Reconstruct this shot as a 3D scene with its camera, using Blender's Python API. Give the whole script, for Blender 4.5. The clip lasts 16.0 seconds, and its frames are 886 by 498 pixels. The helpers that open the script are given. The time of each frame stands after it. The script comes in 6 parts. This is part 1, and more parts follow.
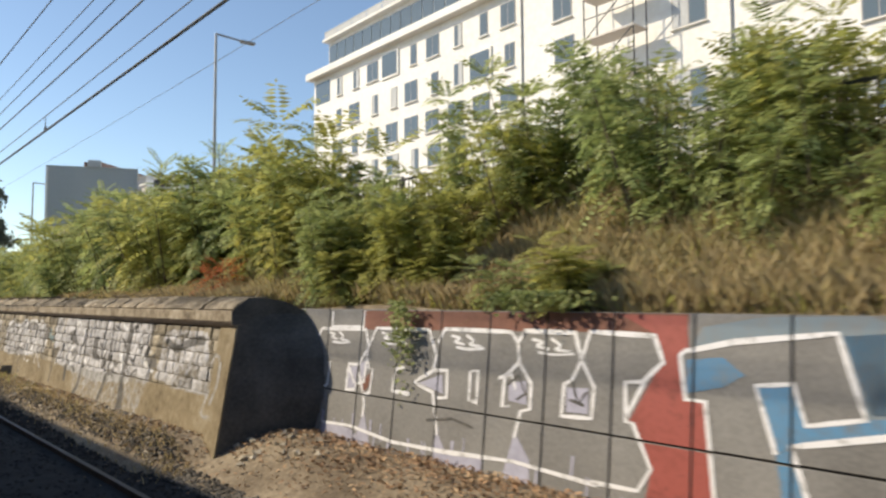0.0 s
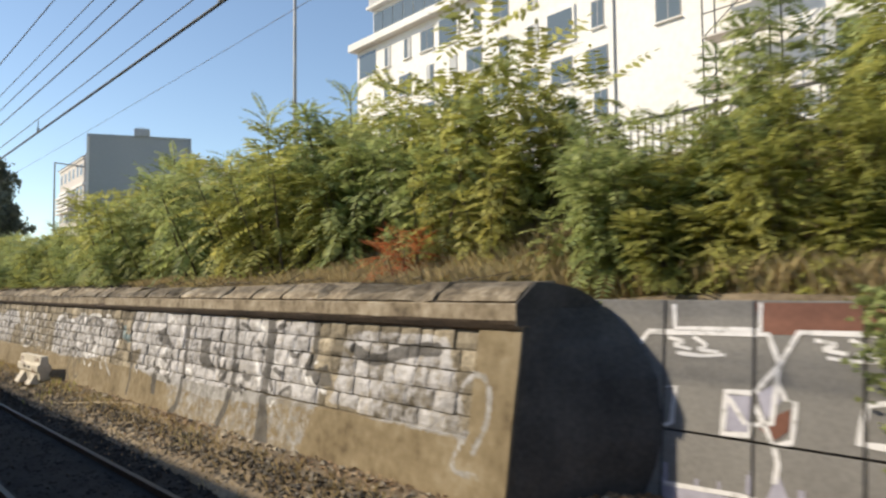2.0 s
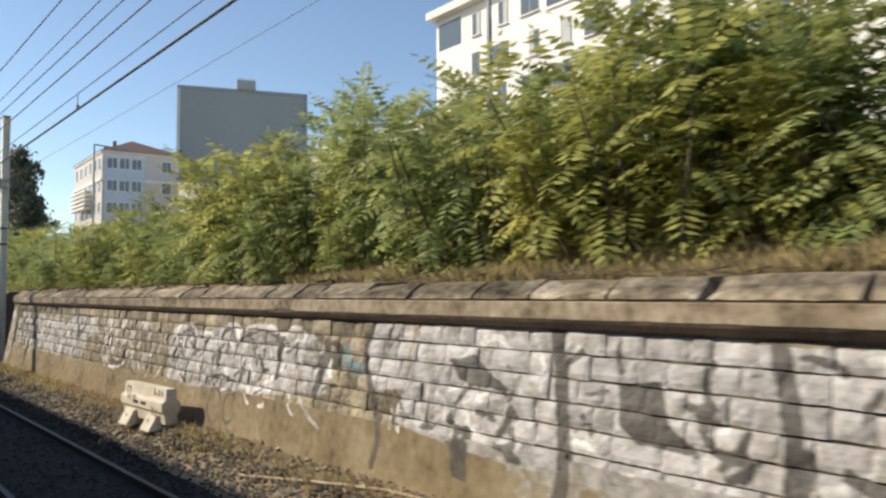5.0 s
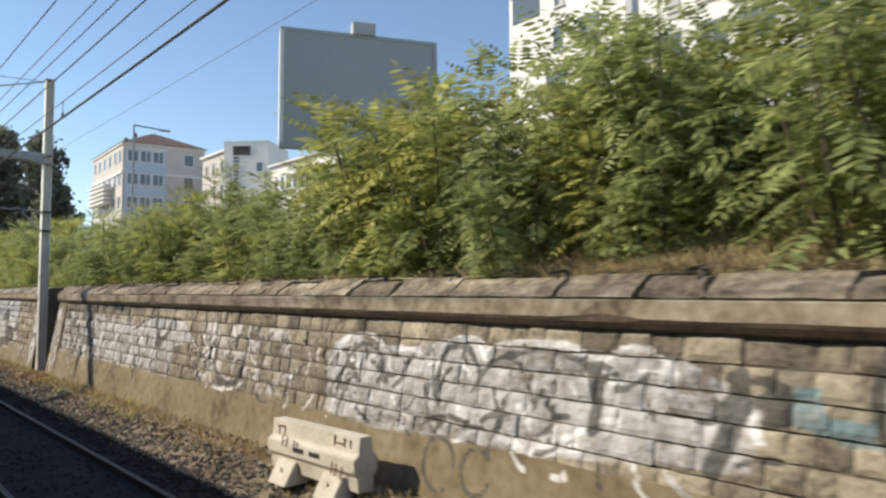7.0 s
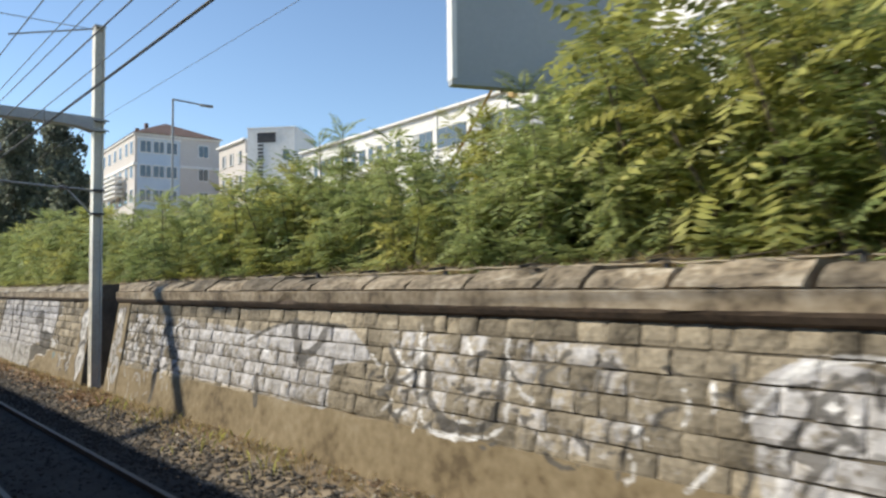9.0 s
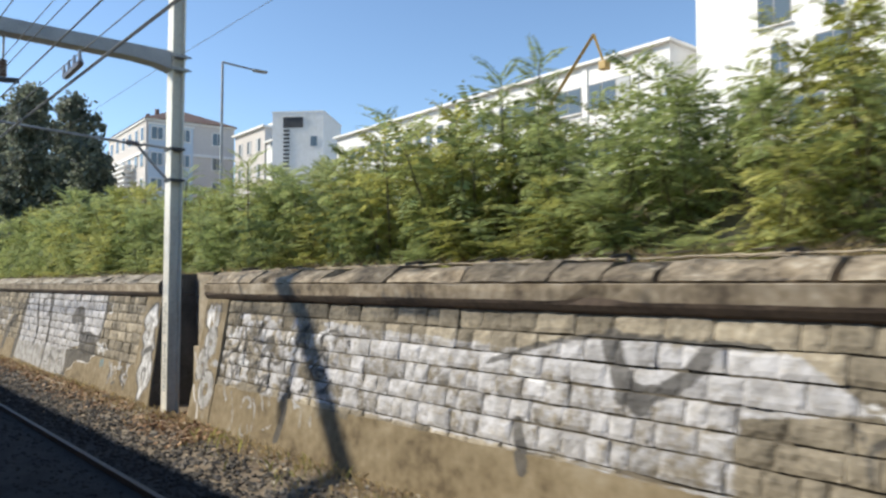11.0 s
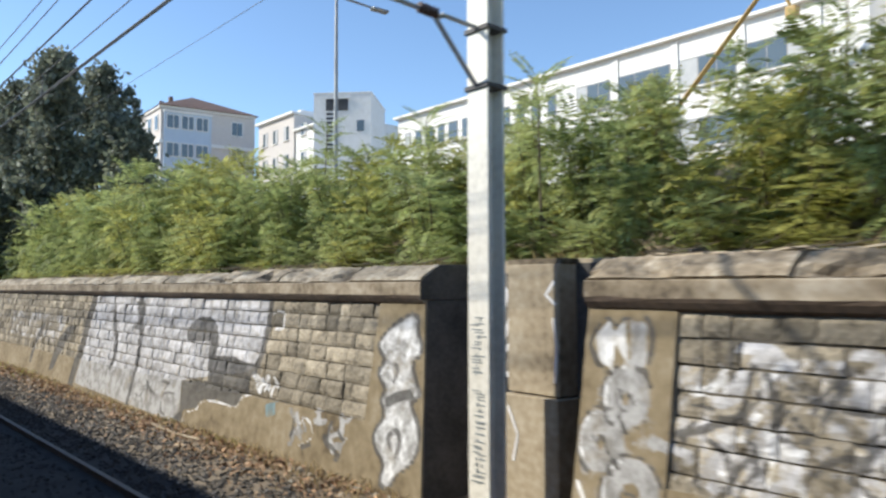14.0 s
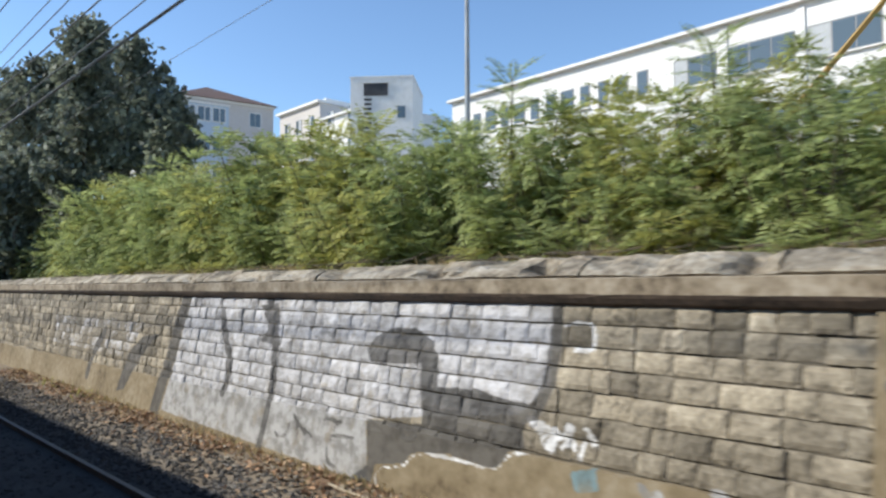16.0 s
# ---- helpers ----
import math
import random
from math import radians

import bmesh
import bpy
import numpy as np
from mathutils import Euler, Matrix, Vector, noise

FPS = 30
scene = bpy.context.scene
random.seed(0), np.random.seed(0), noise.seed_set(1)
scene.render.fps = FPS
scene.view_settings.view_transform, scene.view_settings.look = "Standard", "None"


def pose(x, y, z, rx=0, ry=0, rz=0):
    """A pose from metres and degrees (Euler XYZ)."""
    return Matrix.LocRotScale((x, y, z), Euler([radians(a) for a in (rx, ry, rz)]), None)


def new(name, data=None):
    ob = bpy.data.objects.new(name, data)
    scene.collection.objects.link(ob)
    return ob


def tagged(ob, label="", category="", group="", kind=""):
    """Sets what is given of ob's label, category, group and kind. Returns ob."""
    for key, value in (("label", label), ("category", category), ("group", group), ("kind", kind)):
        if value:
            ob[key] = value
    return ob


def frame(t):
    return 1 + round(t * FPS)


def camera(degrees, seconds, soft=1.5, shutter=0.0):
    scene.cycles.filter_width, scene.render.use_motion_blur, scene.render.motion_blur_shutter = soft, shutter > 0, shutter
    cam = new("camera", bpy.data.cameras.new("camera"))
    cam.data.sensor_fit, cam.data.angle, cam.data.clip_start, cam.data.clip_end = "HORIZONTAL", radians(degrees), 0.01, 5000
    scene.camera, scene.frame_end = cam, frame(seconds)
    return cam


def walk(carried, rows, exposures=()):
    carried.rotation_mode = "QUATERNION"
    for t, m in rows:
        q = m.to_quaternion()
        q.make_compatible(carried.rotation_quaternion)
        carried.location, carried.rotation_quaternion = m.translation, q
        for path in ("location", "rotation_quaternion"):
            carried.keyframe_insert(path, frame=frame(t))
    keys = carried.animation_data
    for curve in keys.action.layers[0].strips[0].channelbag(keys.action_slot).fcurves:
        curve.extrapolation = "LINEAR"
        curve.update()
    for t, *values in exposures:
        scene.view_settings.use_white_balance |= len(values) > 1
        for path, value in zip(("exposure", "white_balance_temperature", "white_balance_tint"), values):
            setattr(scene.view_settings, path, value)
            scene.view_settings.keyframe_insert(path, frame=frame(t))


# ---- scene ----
cam = camera(63.0, 16.0, soft=2.45, shutter=0.5)
ROWS = [
    (0.0, -0.130, 2.156, 2.783, 50.24, 3.86, 0.39),
    (0.5, -1.636, 2.083, 2.780, 50.43, 3.70, 0.37),
    (1.0, -3.132, 2.014, 2.774, 50.32, 3.34, 0.51),
    (1.5, -4.611, 1.950, 2.767, 50.21, 3.07, 0.29),
    (2.0, -6.079, 1.885, 2.760, 50.26, 3.07, 0.55),
    (2.5, -7.551, 1.815, 2.752, 50.22, 3.18, 0.42),
    (3.0, -9.018, 1.747, 2.742, 50.10, 3.23, 0.59),
    (3.5, -10.484, 1.683, 2.735, 50.02, 3.19, 0.55),
    (4.0, -11.948, 1.631, 2.730, 50.00, 3.15, 0.42),
    (6.5, -19.325, 1.545, 2.675, 50.67, 3.64, 0.58),
    (7.0, -20.816, 1.510, 2.670, 50.69, 3.39, 0.01),
    (7.5, -22.326, 1.466, 2.665, 50.73, 3.26, 0.23),
    (8.0, -23.850, 1.424, 2.662, 50.70, 3.03, 0.41),
    (8.5, -25.372, 1.394, 2.659, 50.77, 2.98, 0.05),
    (9.0, -26.889, 1.377, 2.652, 50.64, 2.96, 0.65),
    (11.5, -34.470, 1.311, 2.577, 50.13, 2.80, -0.15),
    (12.0, -35.983, 1.270, 2.570, 49.92, 2.42, 0.17),
    (12.5, -37.486, 1.220, 2.564, 50.05, 2.51, 0.00),
    (13.0, -38.977, 1.166, 2.560, 49.81, 2.56, -0.07),
    (13.5, -40.449, 1.107, 2.553, 49.56, 2.79, 0.23),
    (14.0, -41.909, 1.043, 2.547, 49.32, 2.94, 0.11),
    (14.5, -43.368, 0.969, 2.541, 49.15, 3.06, 0.29),
    (15.0, -44.832, 0.888, 2.537, 49.04, 3.03, 0.41),
    (15.5, -46.307, 0.808, 2.534, 48.97, 2.94, 0.43),
    (16.0, -47.787, 0.726, 2.532, 48.82, 2.87, 0.25),
]
walk(cam, [(t, pose(x, y, z, 90 + pitch, roll, yaw)) for t, x, y, z, yaw, pitch, roll in ROWS],
     exposures=[(0.0, 0.36, 7500, 10), (4.0, 0.36, 7500, 10), (7.0, 0.33, 7100, 9), (9.0, 0.38, 6850, 8), (12.0, 0.50, 6500, 8), (14.0, 0.56, 6400, 8), (16.0, 0.42, 6250, 8)])

# ---- daylight ----
SUN_WAY = Vector((0.86, 1.0, -0.92)).normalized()      # the way the sunlight travels
ELEV = math.asin(-SUN_WAY.z)
AZIM = math.atan2(-SUN_WAY.x, -SUN_WAY.y)             # from +y towards +x
world = bpy.data.worlds.new("World")
scene.world = world
world.use_nodes = True
wn = world.node_tree.nodes
sky = wn.new("ShaderNodeTexSky")
sky.sky_type = "NISHITA"
sky.sun_disc = False
sky.sun_elevation = ELEV
sky.sun_rotation = AZIM
sky.air_density, sky.dust_density, sky.ozone_density = 0.95, 0.12, 3.4
wn["Background"].inputs["Strength"].default_value = 0.15
world.node_tree.links.new(sky.outputs[0], wn["Background"].inputs["Color"])
sun_data = bpy.data.lights.new("sun", "SUN")
sun_data.energy, sun_data.angle, sun_data.color = 3.9, radians(1.1), (1.0, 0.92, 0.78)
sun = new("sun", sun_data)
sun.rotation_mode = "QUATERNION"
sun.rotation_quaternion = SUN_WAY.to_track_quat("-Z", "Y")

# ---- materials ----
def surface(name, colours, scale=1.2, fine=22.0, rough=0.85, bump=0.3, depth=0.01, metal=0.0, vary=0.0, island=False, glow=0.0):
    """A rough surface: a colour ramp driven by broad and fine noise in world metres, fine relief, and a shift from piece to piece."""
    m = bpy.data.materials.new(name)
    m.use_nodes = True
    nt = m.node_tree
    n, ln = nt.nodes, nt.links.new
    b = n["Principled BSDF"]
    b.inputs["Roughness"].default_value = rough
    b.inputs["Metallic"].default_value = metal
    geo = n.new("ShaderNodeNewGeometry")
    broad, grain = n.new("ShaderNodeTexNoise"), n.new("ShaderNodeTexNoise")
    broad.inputs["Scale"].default_value, broad.inputs["Detail"].default_value = scale, 4.0
    grain.inputs["Scale"].default_value, grain.inputs["Detail"].default_value = fine, 3.0
    for t in (broad, grain):
        ln(geo.outputs["Position"], t.inputs["Vector"])
    mix = n.new("ShaderNodeMix")
    mix.inputs[0].default_value = 0.42
    ln(broad.outputs["Fac"], mix.inputs[2])
    ln(grain.outputs["Fac"], mix.inputs[3])
    ramp = n.new("ShaderNodeValToRGB")
    e = ramp.color_ramp.elements
    lo, hi = 0.34, 0.66
    for k, c in enumerate(colours):
        p = lo + (hi - lo) * k / max(1, len(colours) - 1)
        el = e[k] if k < 2 else e.new(p)
        el.position, el.color = p, (*c, 1)
    ln(mix.outputs[0], ramp.inputs[0])
    out = ramp.outputs[0]
    if vary:
        hsv = n.new("ShaderNodeHueSaturation")
        rnd = n.new("ShaderNodeMapRange")
        rnd.inputs["To Min"].default_value, rnd.inputs["To Max"].default_value = 1 - vary, 1 + vary
        if island:
            ln(geo.outputs["Random Per Island"], rnd.inputs["Value"])
        else:
            info = n.new("ShaderNodeObjectInfo")
            ln(info.outputs["Random"], rnd.inputs["Value"])
        ln(rnd.outputs[0], hsv.inputs["Value"])
        ln(out, hsv.inputs["Color"])
        out = hsv.outputs[0]
    ln(out, b.inputs["Base Color"])
    if bump:
        bp = n.new("ShaderNodeBump")
        bp.inputs["Strength"].default_value, bp.inputs["Distance"].default_value = bump, depth
        ln(mix.outputs[0], bp.inputs["Height"])
        ln(bp.outputs[0], b.inputs["Normal"])
    return m


def worn_paint(name, paint, under, cover=0.5, scale=5.0, rough=0.6):
    """Paint that has worn off in patches and lets what lies under it show."""
    m = surface(name, under, 2.6, 17.0, 0.88, 0.9 if len(under) > 2 else 0.3, 0.03, vary=0.2 if len(under) > 2 else 0.0)
    n, ln = m.node_tree.nodes, m.node_tree.links.new
    b = n["Principled BSDF"]
    old = b.inputs["Base Color"].links[0].from_socket
    geo = next(x for x in n if x.type == "NEW_GEOMETRY")
    wear = n.new("ShaderNodeTexNoise")
    wear.inputs["Scale"].default_value, wear.inputs["Detail"].default_value, wear.inputs["Roughness"].default_value = scale, 6.0, 0.65
    ln(geo.outputs["Position"], wear.inputs["Vector"])
    edge = n.new("ShaderNodeMapRange")
    edge.inputs["From Min"].default_value, edge.inputs["From Max"].default_value = 0.62 - 0.34 * cover, 0.70 - 0.28 * cover
    edge.inputs["To Min"].default_value, edge.inputs["To Max"].default_value = 0.08, 1.0
    ln(wear.outputs["Fac"], edge.inputs["Value"])
    mx = n.new("ShaderNodeMix")
    mx.data_type = "RGBA"
    ln(edge.outputs[0], mx.inputs[0])
    ln(old, mx.inputs[6])
    mx.inputs[7].default_value = (*paint, 1)
    ln(mx.outputs[2], b.inputs["Base Color"])
    b.inputs["Roughness"].default_value = rough
    return m


def sprayed(m, wear_scale=7.0, lo_s=(0.33, 0.322, 0.32), hi_s=(0.54, 0.535, 0.548)):
    """Layers of old spray paint over a surface, where its paint attribute says so: ragged, mottled and worn."""
    n, ln = m.node_tree.nodes, m.node_tree.links.new
    b = n["Principled BSDF"]
    out = b.inputs["Base Color"].links[0].from_socket
    geo = next(x for x in n if x.type == "NEW_GEOMETRY")
    at = n.new("ShaderNodeAttribute")
    at.attribute_name = "paint"
    split = n.new("ShaderNodeSeparateColor")
    ln(at.outputs["Color"], split.inputs[0])

    def cloud(scale, detail):
        t = n.new("ShaderNodeTexNoise")
        t.inputs["Scale"].default_value, t.inputs["Detail"].default_value, t.inputs["Roughness"].default_value = scale, detail, 0.65
        ln(geo.outputs["Position"], t.inputs["Vector"])
        return t.outputs["Fac"]

    def span(src, a, b0, c=0.0, d=1.0):
        t = n.new("ShaderNodeMapRange")
        for k, v in zip(("From Min", "From Max", "To Min", "To Max"), (a, b0, c, d)):
            t.inputs[k].default_value = v
        ln(src, t.inputs["Value"])
        return t.outputs[0]

    def calc(op, p, q):
        t = n.new("ShaderNodeMath")
        t.operation = op
        for k, v in enumerate((p, q)):
            if isinstance(v, float):
                t.inputs[k].default_value = v
            else:
                ln(v, t.inputs[k])
        return t.outputs[0]

    ragged = calc("MULTIPLY", calc("SUBTRACT", cloud(8.0, 5.0), 0.5), 0.30)
    was = [x for x in n if x.type == "HUE_SAT"]
    if was:          # each stone holds the paint more or less well
        each = was[0].inputs["Value"].links[0].from_socket
        ragged = calc("ADD", ragged, calc("MULTIPLY", calc("SUBTRACT", each, 1.0), 0.13))
    wear = span(cloud(wear_scale, 5.0), 0.33, 0.47, 0.42, 0.95)
    mottle = cloud(4.5, 4.0)
    for src, lo, hi, full in ((split.outputs[0], lo_s, hi_s, 1.0), (split.outputs[2], (0.50, 0.495, 0.49), (0.80, 0.80, 0.80), 0.97),
                              (split.outputs[1], (0.05, 0.047, 0.044), (0.10, 0.094, 0.086), 0.88), (at.outputs["Alpha"], (0.10, 0.17, 0.19), (0.16, 0.30, 0.36), 0.75)):
        edge = span(calc("ADD", src, ragged), 0.475, 0.535)
        mask = calc("MULTIPLY", calc("MULTIPLY", edge, wear) if src != split.outputs[1] else edge, full)
        tone = n.new("ShaderNodeMix")
        tone.data_type = "RGBA"
        ln(span(mottle, 0.39, 0.58), tone.inputs[0])
        tone.inputs[6].default_value, tone.inputs[7].default_value = (*lo, 1), (*hi, 1)
        mx = n.new("ShaderNodeMix")
        mx.data_type = "RGBA"
        ln(mask, mx.inputs[0])
        ln(out, mx.inputs[6])
        ln(tone.outputs[2], mx.inputs[7])
        out = mx.outputs[2]
    if was:
        tone = n.new("ShaderNodeHueSaturation")
        ln(calc("ADD", calc("MULTIPLY", each, 0.6), 0.40), tone.inputs["Value"])
        ln(out, tone.inputs["Color"])
        out = tone.outputs[0]
    ln(out, b.inputs["Base Color"])
    return m


def leafy(name, colours, vary=0.45, through_light=0.35):
    m = surface(name, colours, 0.7, 9.0, 0.6, 0.0, vary=vary, island=True)
    m.node_tree.nodes["Principled BSDF"].inputs["Specular IOR Level"].default_value = 0.36
    n, ln = m.node_tree.nodes, m.node_tree.links.new
    b, out = n["Principled BSDF"], n["Material Output"]
    tr = n.new("ShaderNodeBsdfTranslucent")
    src = b.inputs["Base Color"].links[0].from_socket
    ln(src, tr.inputs["Color"])
    mx = n.new("ShaderNodeMixShader")
    mx.inputs[0].default_value = through_light
    ln(b.outputs[0], mx.inputs[1])
    ln(tr.outputs[0], mx.inputs[2])
    ln(mx.outputs[0], out.inputs["Surface"])
    return m


STONE_C = [(0.085, 0.072, 0.052), (0.21, 0.18, 0.132), (0.29, 0.25, 0.185), (0.39, 0.345, 0.265)]
M_STONE = surface("rough_stone", STONE_C, 2.6, 17, 0.92, 0.8, 0.03, vary=0.3)
M_STONE_J = surface("rough_stone_far", STONE_C, 2.6, 17, 0.92, 0.7, 0.03, vary=0.24, island=True)
M_GREYP = worn_paint("grey_spray_paint", (0.07, 0.067, 0.064), [(0.11, 0.10, 0.09), (0.17, 0.155, 0.135)], 0.75, 6.0, 0.6)
M_WHITEP = worn_paint("white_spray_paint", (0.74, 0.74, 0.76), [(0.30, 0.30, 0.30), (0.42, 0.42, 0.42)], 0.8, 9.0, 0.55)
M_REDP = surface("red_spray_paint", [(0.17, 0.04, 0.032), (0.33, 0.075, 0.06), (0.25, 0.055, 0.042)], 1.4, 15, 0.6, 0.1)
M_BROWNP = surface("brown_red_old_paint", [(0.13, 0.05, 0.032), (0.22, 0.09, 0.06)], 2.0, 18, 0.7, 0.1)
M_BLUEP = surface("blue_spray_paint", [(0.13, 0.17, 0.21), (0.08, 0.23, 0.40), (0.15, 0.21, 0.26)], 1.6, 10, 0.6, 0.1)
M_BLUEGREY = surface("blue_grey_spray_paint", [(0.19, 0.2, 0.205), (0.165, 0.225, 0.27), (0.21, 0.22, 0.225)], 1.8, 7, 0.6, 0.1)
M_LAVP = surface("pale_lavender_paint_wash", [(0.30, 0.30, 0.38), (0.42, 0.42, 0.52)], 3.0, 14, 0.7, 0.1)
for m in (M_STONE, M_STONE_J):
    sprayed(m)
M_MORTAR = surface("dark_mortar", [(0.08, 0.068, 0.05), (0.17, 0.145, 0.11)], 4, 40, 0.95, 0.4)
M_PLINTH = surface("stained_render", [(0.10, 0.073, 0.04), (0.19, 0.146, 0.084), (0.245, 0.195, 0.12), (0.31, 0.26, 0.18)], 0.9, 7, 0.9, 0.35, 0.012)
M_COPING = surface("weathered_coping", [(0.055, 0.042, 0.03), (0.17, 0.135, 0.092), (0.28, 0.228, 0.16), (0.46, 0.40, 0.31)], 2.2, 11, 0.94, 1.0, 0.05, vary=0.38)
M_COPING_PALE = surface("crumbling_pale_coping", [(0.11, 0.09, 0.063), (0.26, 0.215, 0.155), (0.40, 0.345, 0.26), (0.54, 0.485, 0.395)], 2.2, 13, 0.94, 1.0, 0.05, vary=0.15)
M_CORNICE = surface("stained_cornice", [(0.085, 0.065, 0.044), (0.21, 0.165, 0.11), (0.32, 0.265, 0.19), (0.43, 0.37, 0.285)], 1.6, 9, 0.92, 0.6, 0.02)
# Dark brown moulding: stain, plus the shade under the cornice in its colour.
M_CAVETTO = surface("stained_shade_moulding", [(0.035, 0.025, 0.019), (0.085, 0.06, 0.043), (0.13, 0.095, 0.066)], 1.2, 14, 0.95, 0.4, 0.012)
M_RENDER = surface("plain_stained_render", [(0.16, 0.125, 0.083), (0.29, 0.235, 0.163), (0.37, 0.31, 0.222), (0.45, 0.39, 0.30)], 0.9, 11, 0.9, 0.35, 0.012)
sprayed(M_PLINTH, 3.0, (0.22, 0.215, 0.205), (0.42, 0.415, 0.41))
M_SHADE_GREY = surface("shade_grey_render", [(0.10, 0.09, 0.08), (0.18, 0.165, 0.145), (0.25, 0.22, 0.185)], 1.4, 12, 0.92, 0.3)
# Render darkened to stand for shade at the wall ends and recess.
M_SHADE = surface("shade_dark_render", [(0.06, 0.058, 0.056), (0.12, 0.114, 0.108)], 2, 18, 0.95, 0.3)
M_PANEL = surface("grey_painted_concrete", [(0.135, 0.132, 0.128), (0.19, 0.186, 0.18), (0.235, 0.23, 0.22)], 0.9, 25, 0.75, 0.2, 0.006, vary=0.08)
M_DARKJ = surface("dark_joint", [(0.02, 0.02, 0.02), (0.045, 0.042, 0.04)], 5, 30, 0.95, 0.2)
M_GROUND = surface("dry_earth", [(0.095, 0.07, 0.046), (0.205, 0.16, 0.108), (0.33, 0.27, 0.19)], 0.8, 16, 0.95, 0.7, 0.03)
M_BALLAST = surface("track_ballast", [(0.05, 0.044, 0.037), (0.115, 0.101, 0.083), (0.225, 0.20, 0.165)], 1.3, 20, 0.92, 0.4, vary=0.6, island=True)
# Blackened ballast: the train's shade on the bed is put into its colour.
M_BED_SHADE = surface("shade_dark_ballast", [(0.026, 0.026, 0.027), (0.052, 0.051, 0.05)], 2, 24, 0.9, 0.6, 0.03)
M_RAIL = surface("worn_rail_head", [(0.034, 0.032, 0.03), (0.058, 0.055, 0.052)], 2, 60, 0.55, 0.05)
M_RAILSIDE = surface("rusty_rail_side", [(0.05, 0.03, 0.02), (0.10, 0.055, 0.035)], 6, 50, 0.8, 0.3)
M_LITTER = surface("dead_leaves", [(0.16, 0.10, 0.06), (0.30, 0.20, 0.115), (0.46, 0.36, 0.24)], 1.5, 12, 0.8, 0.0, vary=0.5, island=True)
M_LITTER_RED = surface("rusty_dead_leaves", [(0.20, 0.105, 0.055), (0.34, 0.205, 0.11), (0.46, 0.34, 0.21)], 1.5, 12, 0.8, 0.0, vary=0.5, island=True)
M_DRY = leafy("dry_grass", [(0.31, 0.235, 0.125), (0.43, 0.34, 0.19), (0.36, 0.315, 0.15)], 0.25, 0.45)
M_LEAF = leafy("leaf_green", [(0.19, 0.25, 0.095), (0.335, 0.385, 0.15), (0.48, 0.50, 0.22)], 0.42, 0.5)
M_LEAF_Y = leafy("leaf_yellow_green", [(0.25, 0.275, 0.08), (0.40, 0.40, 0.12), (0.52, 0.49, 0.175)], 0.42, 0.5)
M_LEAF_R = leafy("leaf_red", [(0.30, 0.07, 0.03), (0.50, 0.15, 0.06), (0.46, 0.24, 0.09)])
M_LEAF_D = leafy("leaf_dark", [(0.12, 0.135, 0.105), (0.185, 0.205, 0.15), (0.27, 0.29, 0.21)], 0.4, 0.4)
M_STEM = surface("shrub_bark", [(0.08, 0.06, 0.04), (0.16, 0.13, 0.09)], 6, 40, 0.9, 0.3)
M_STRAW = surface("bleached_dry_stem", [(0.34, 0.27, 0.18), (0.52, 0.44, 0.32)], 4, 30, 0.85, 0.1)
M_STENCIL = surface("faded_stencil_ink", [(0.16, 0.18, 0.18), (0.28, 0.30, 0.30)], 5, 40, 0.7, 0.0)
M_POLE = surface("pale_grey_painted_steel", [(0.58, 0.55, 0.48), (0.72, 0.69, 0.61), (0.78, 0.755, 0.68)], 0.9, 14, 0.55, 0.03)
M_GALV = surface("galvanised_steel", [(0.24, 0.25, 0.26), (0.36, 0.37, 0.38)], 3, 40, 0.5, 0.1, metal=0.4)
M_WIRE = surface("tarnished_copper_wire", [(0.07, 0.075, 0.08), (0.12, 0.125, 0.13)], 3, 40, 0.6, 0.0)
M_INSUL = surface("brown_insulator", [(0.06, 0.035, 0.03), (0.10, 0.06, 0.05)], 6, 40, 0.3, 0.0)
M_BARRIER = surface("dirty_white_concrete", [(0.48, 0.43, 0.35), (0.62, 0.57, 0.48), (0.70, 0.66, 0.58)], 2.2, 20, 0.85, 0.3, 0.006)
M_BOARD = surface("grey_board_back", [(0.36, 0.38, 0.39), (0.41, 0.43, 0.44)], 0.6, 12, 0.6, 0.05)
M_WHITE = surface("white_facade_render", [(0.70, 0.69, 0.66), (0.78, 0.77, 0.75), (0.82, 0.815, 0.80)], 0.15, 3.0, 0.8, 0.05)
M_CREAM = surface("pale_beige_facade", [(0.54, 0.50, 0.47), (0.62, 0.58, 0.55)], 0.2, 3.0, 0.85, 0.05)
M_BAY = surface("pale_blue_facade", [(0.44, 0.53, 0.63), (0.52, 0.61, 0.71)], 0.2, 3.0, 0.85, 0.05)
M_TRIM = surface("grey_window_frame", [(0.20, 0.20, 0.205), (0.28, 0.28, 0.285)], 2, 12, 0.5, 0.0)
M_ROOF = surface("red_brown_roof_tiles", [(0.12, 0.075, 0.06), (0.19, 0.12, 0.095)], 0.6, 5, 0.85, 0.3)
M_YELLOW = surface("ochre_machine_paint", [(0.34, 0.22, 0.06), (0.44, 0.29, 0.09)], 2, 12, 0.5, 0.05)
M_DARKMETAL = surface("dark_metal", [(0.03, 0.03, 0.032), (0.06, 0.06, 0.065)], 3, 20, 0.6, 0.0)
M_BLIND = surface("pale_blind", [(0.40, 0.42, 0.44), (0.50, 0.51, 0.52)], 2, 10, 0.8, 0.0)
M_RUBBLE = surface("pale_rubble", [(0.28, 0.24, 0.18), (0.5, 0.45, 0.36)], 3, 20, 0.9, 0.4, vary=0.3, island=True)
M_TRAIN = surface("train_body_paint", [(0.30, 0.31, 0.33), (0.36, 0.37, 0.39)], 1, 12, 0.4, 0.0)


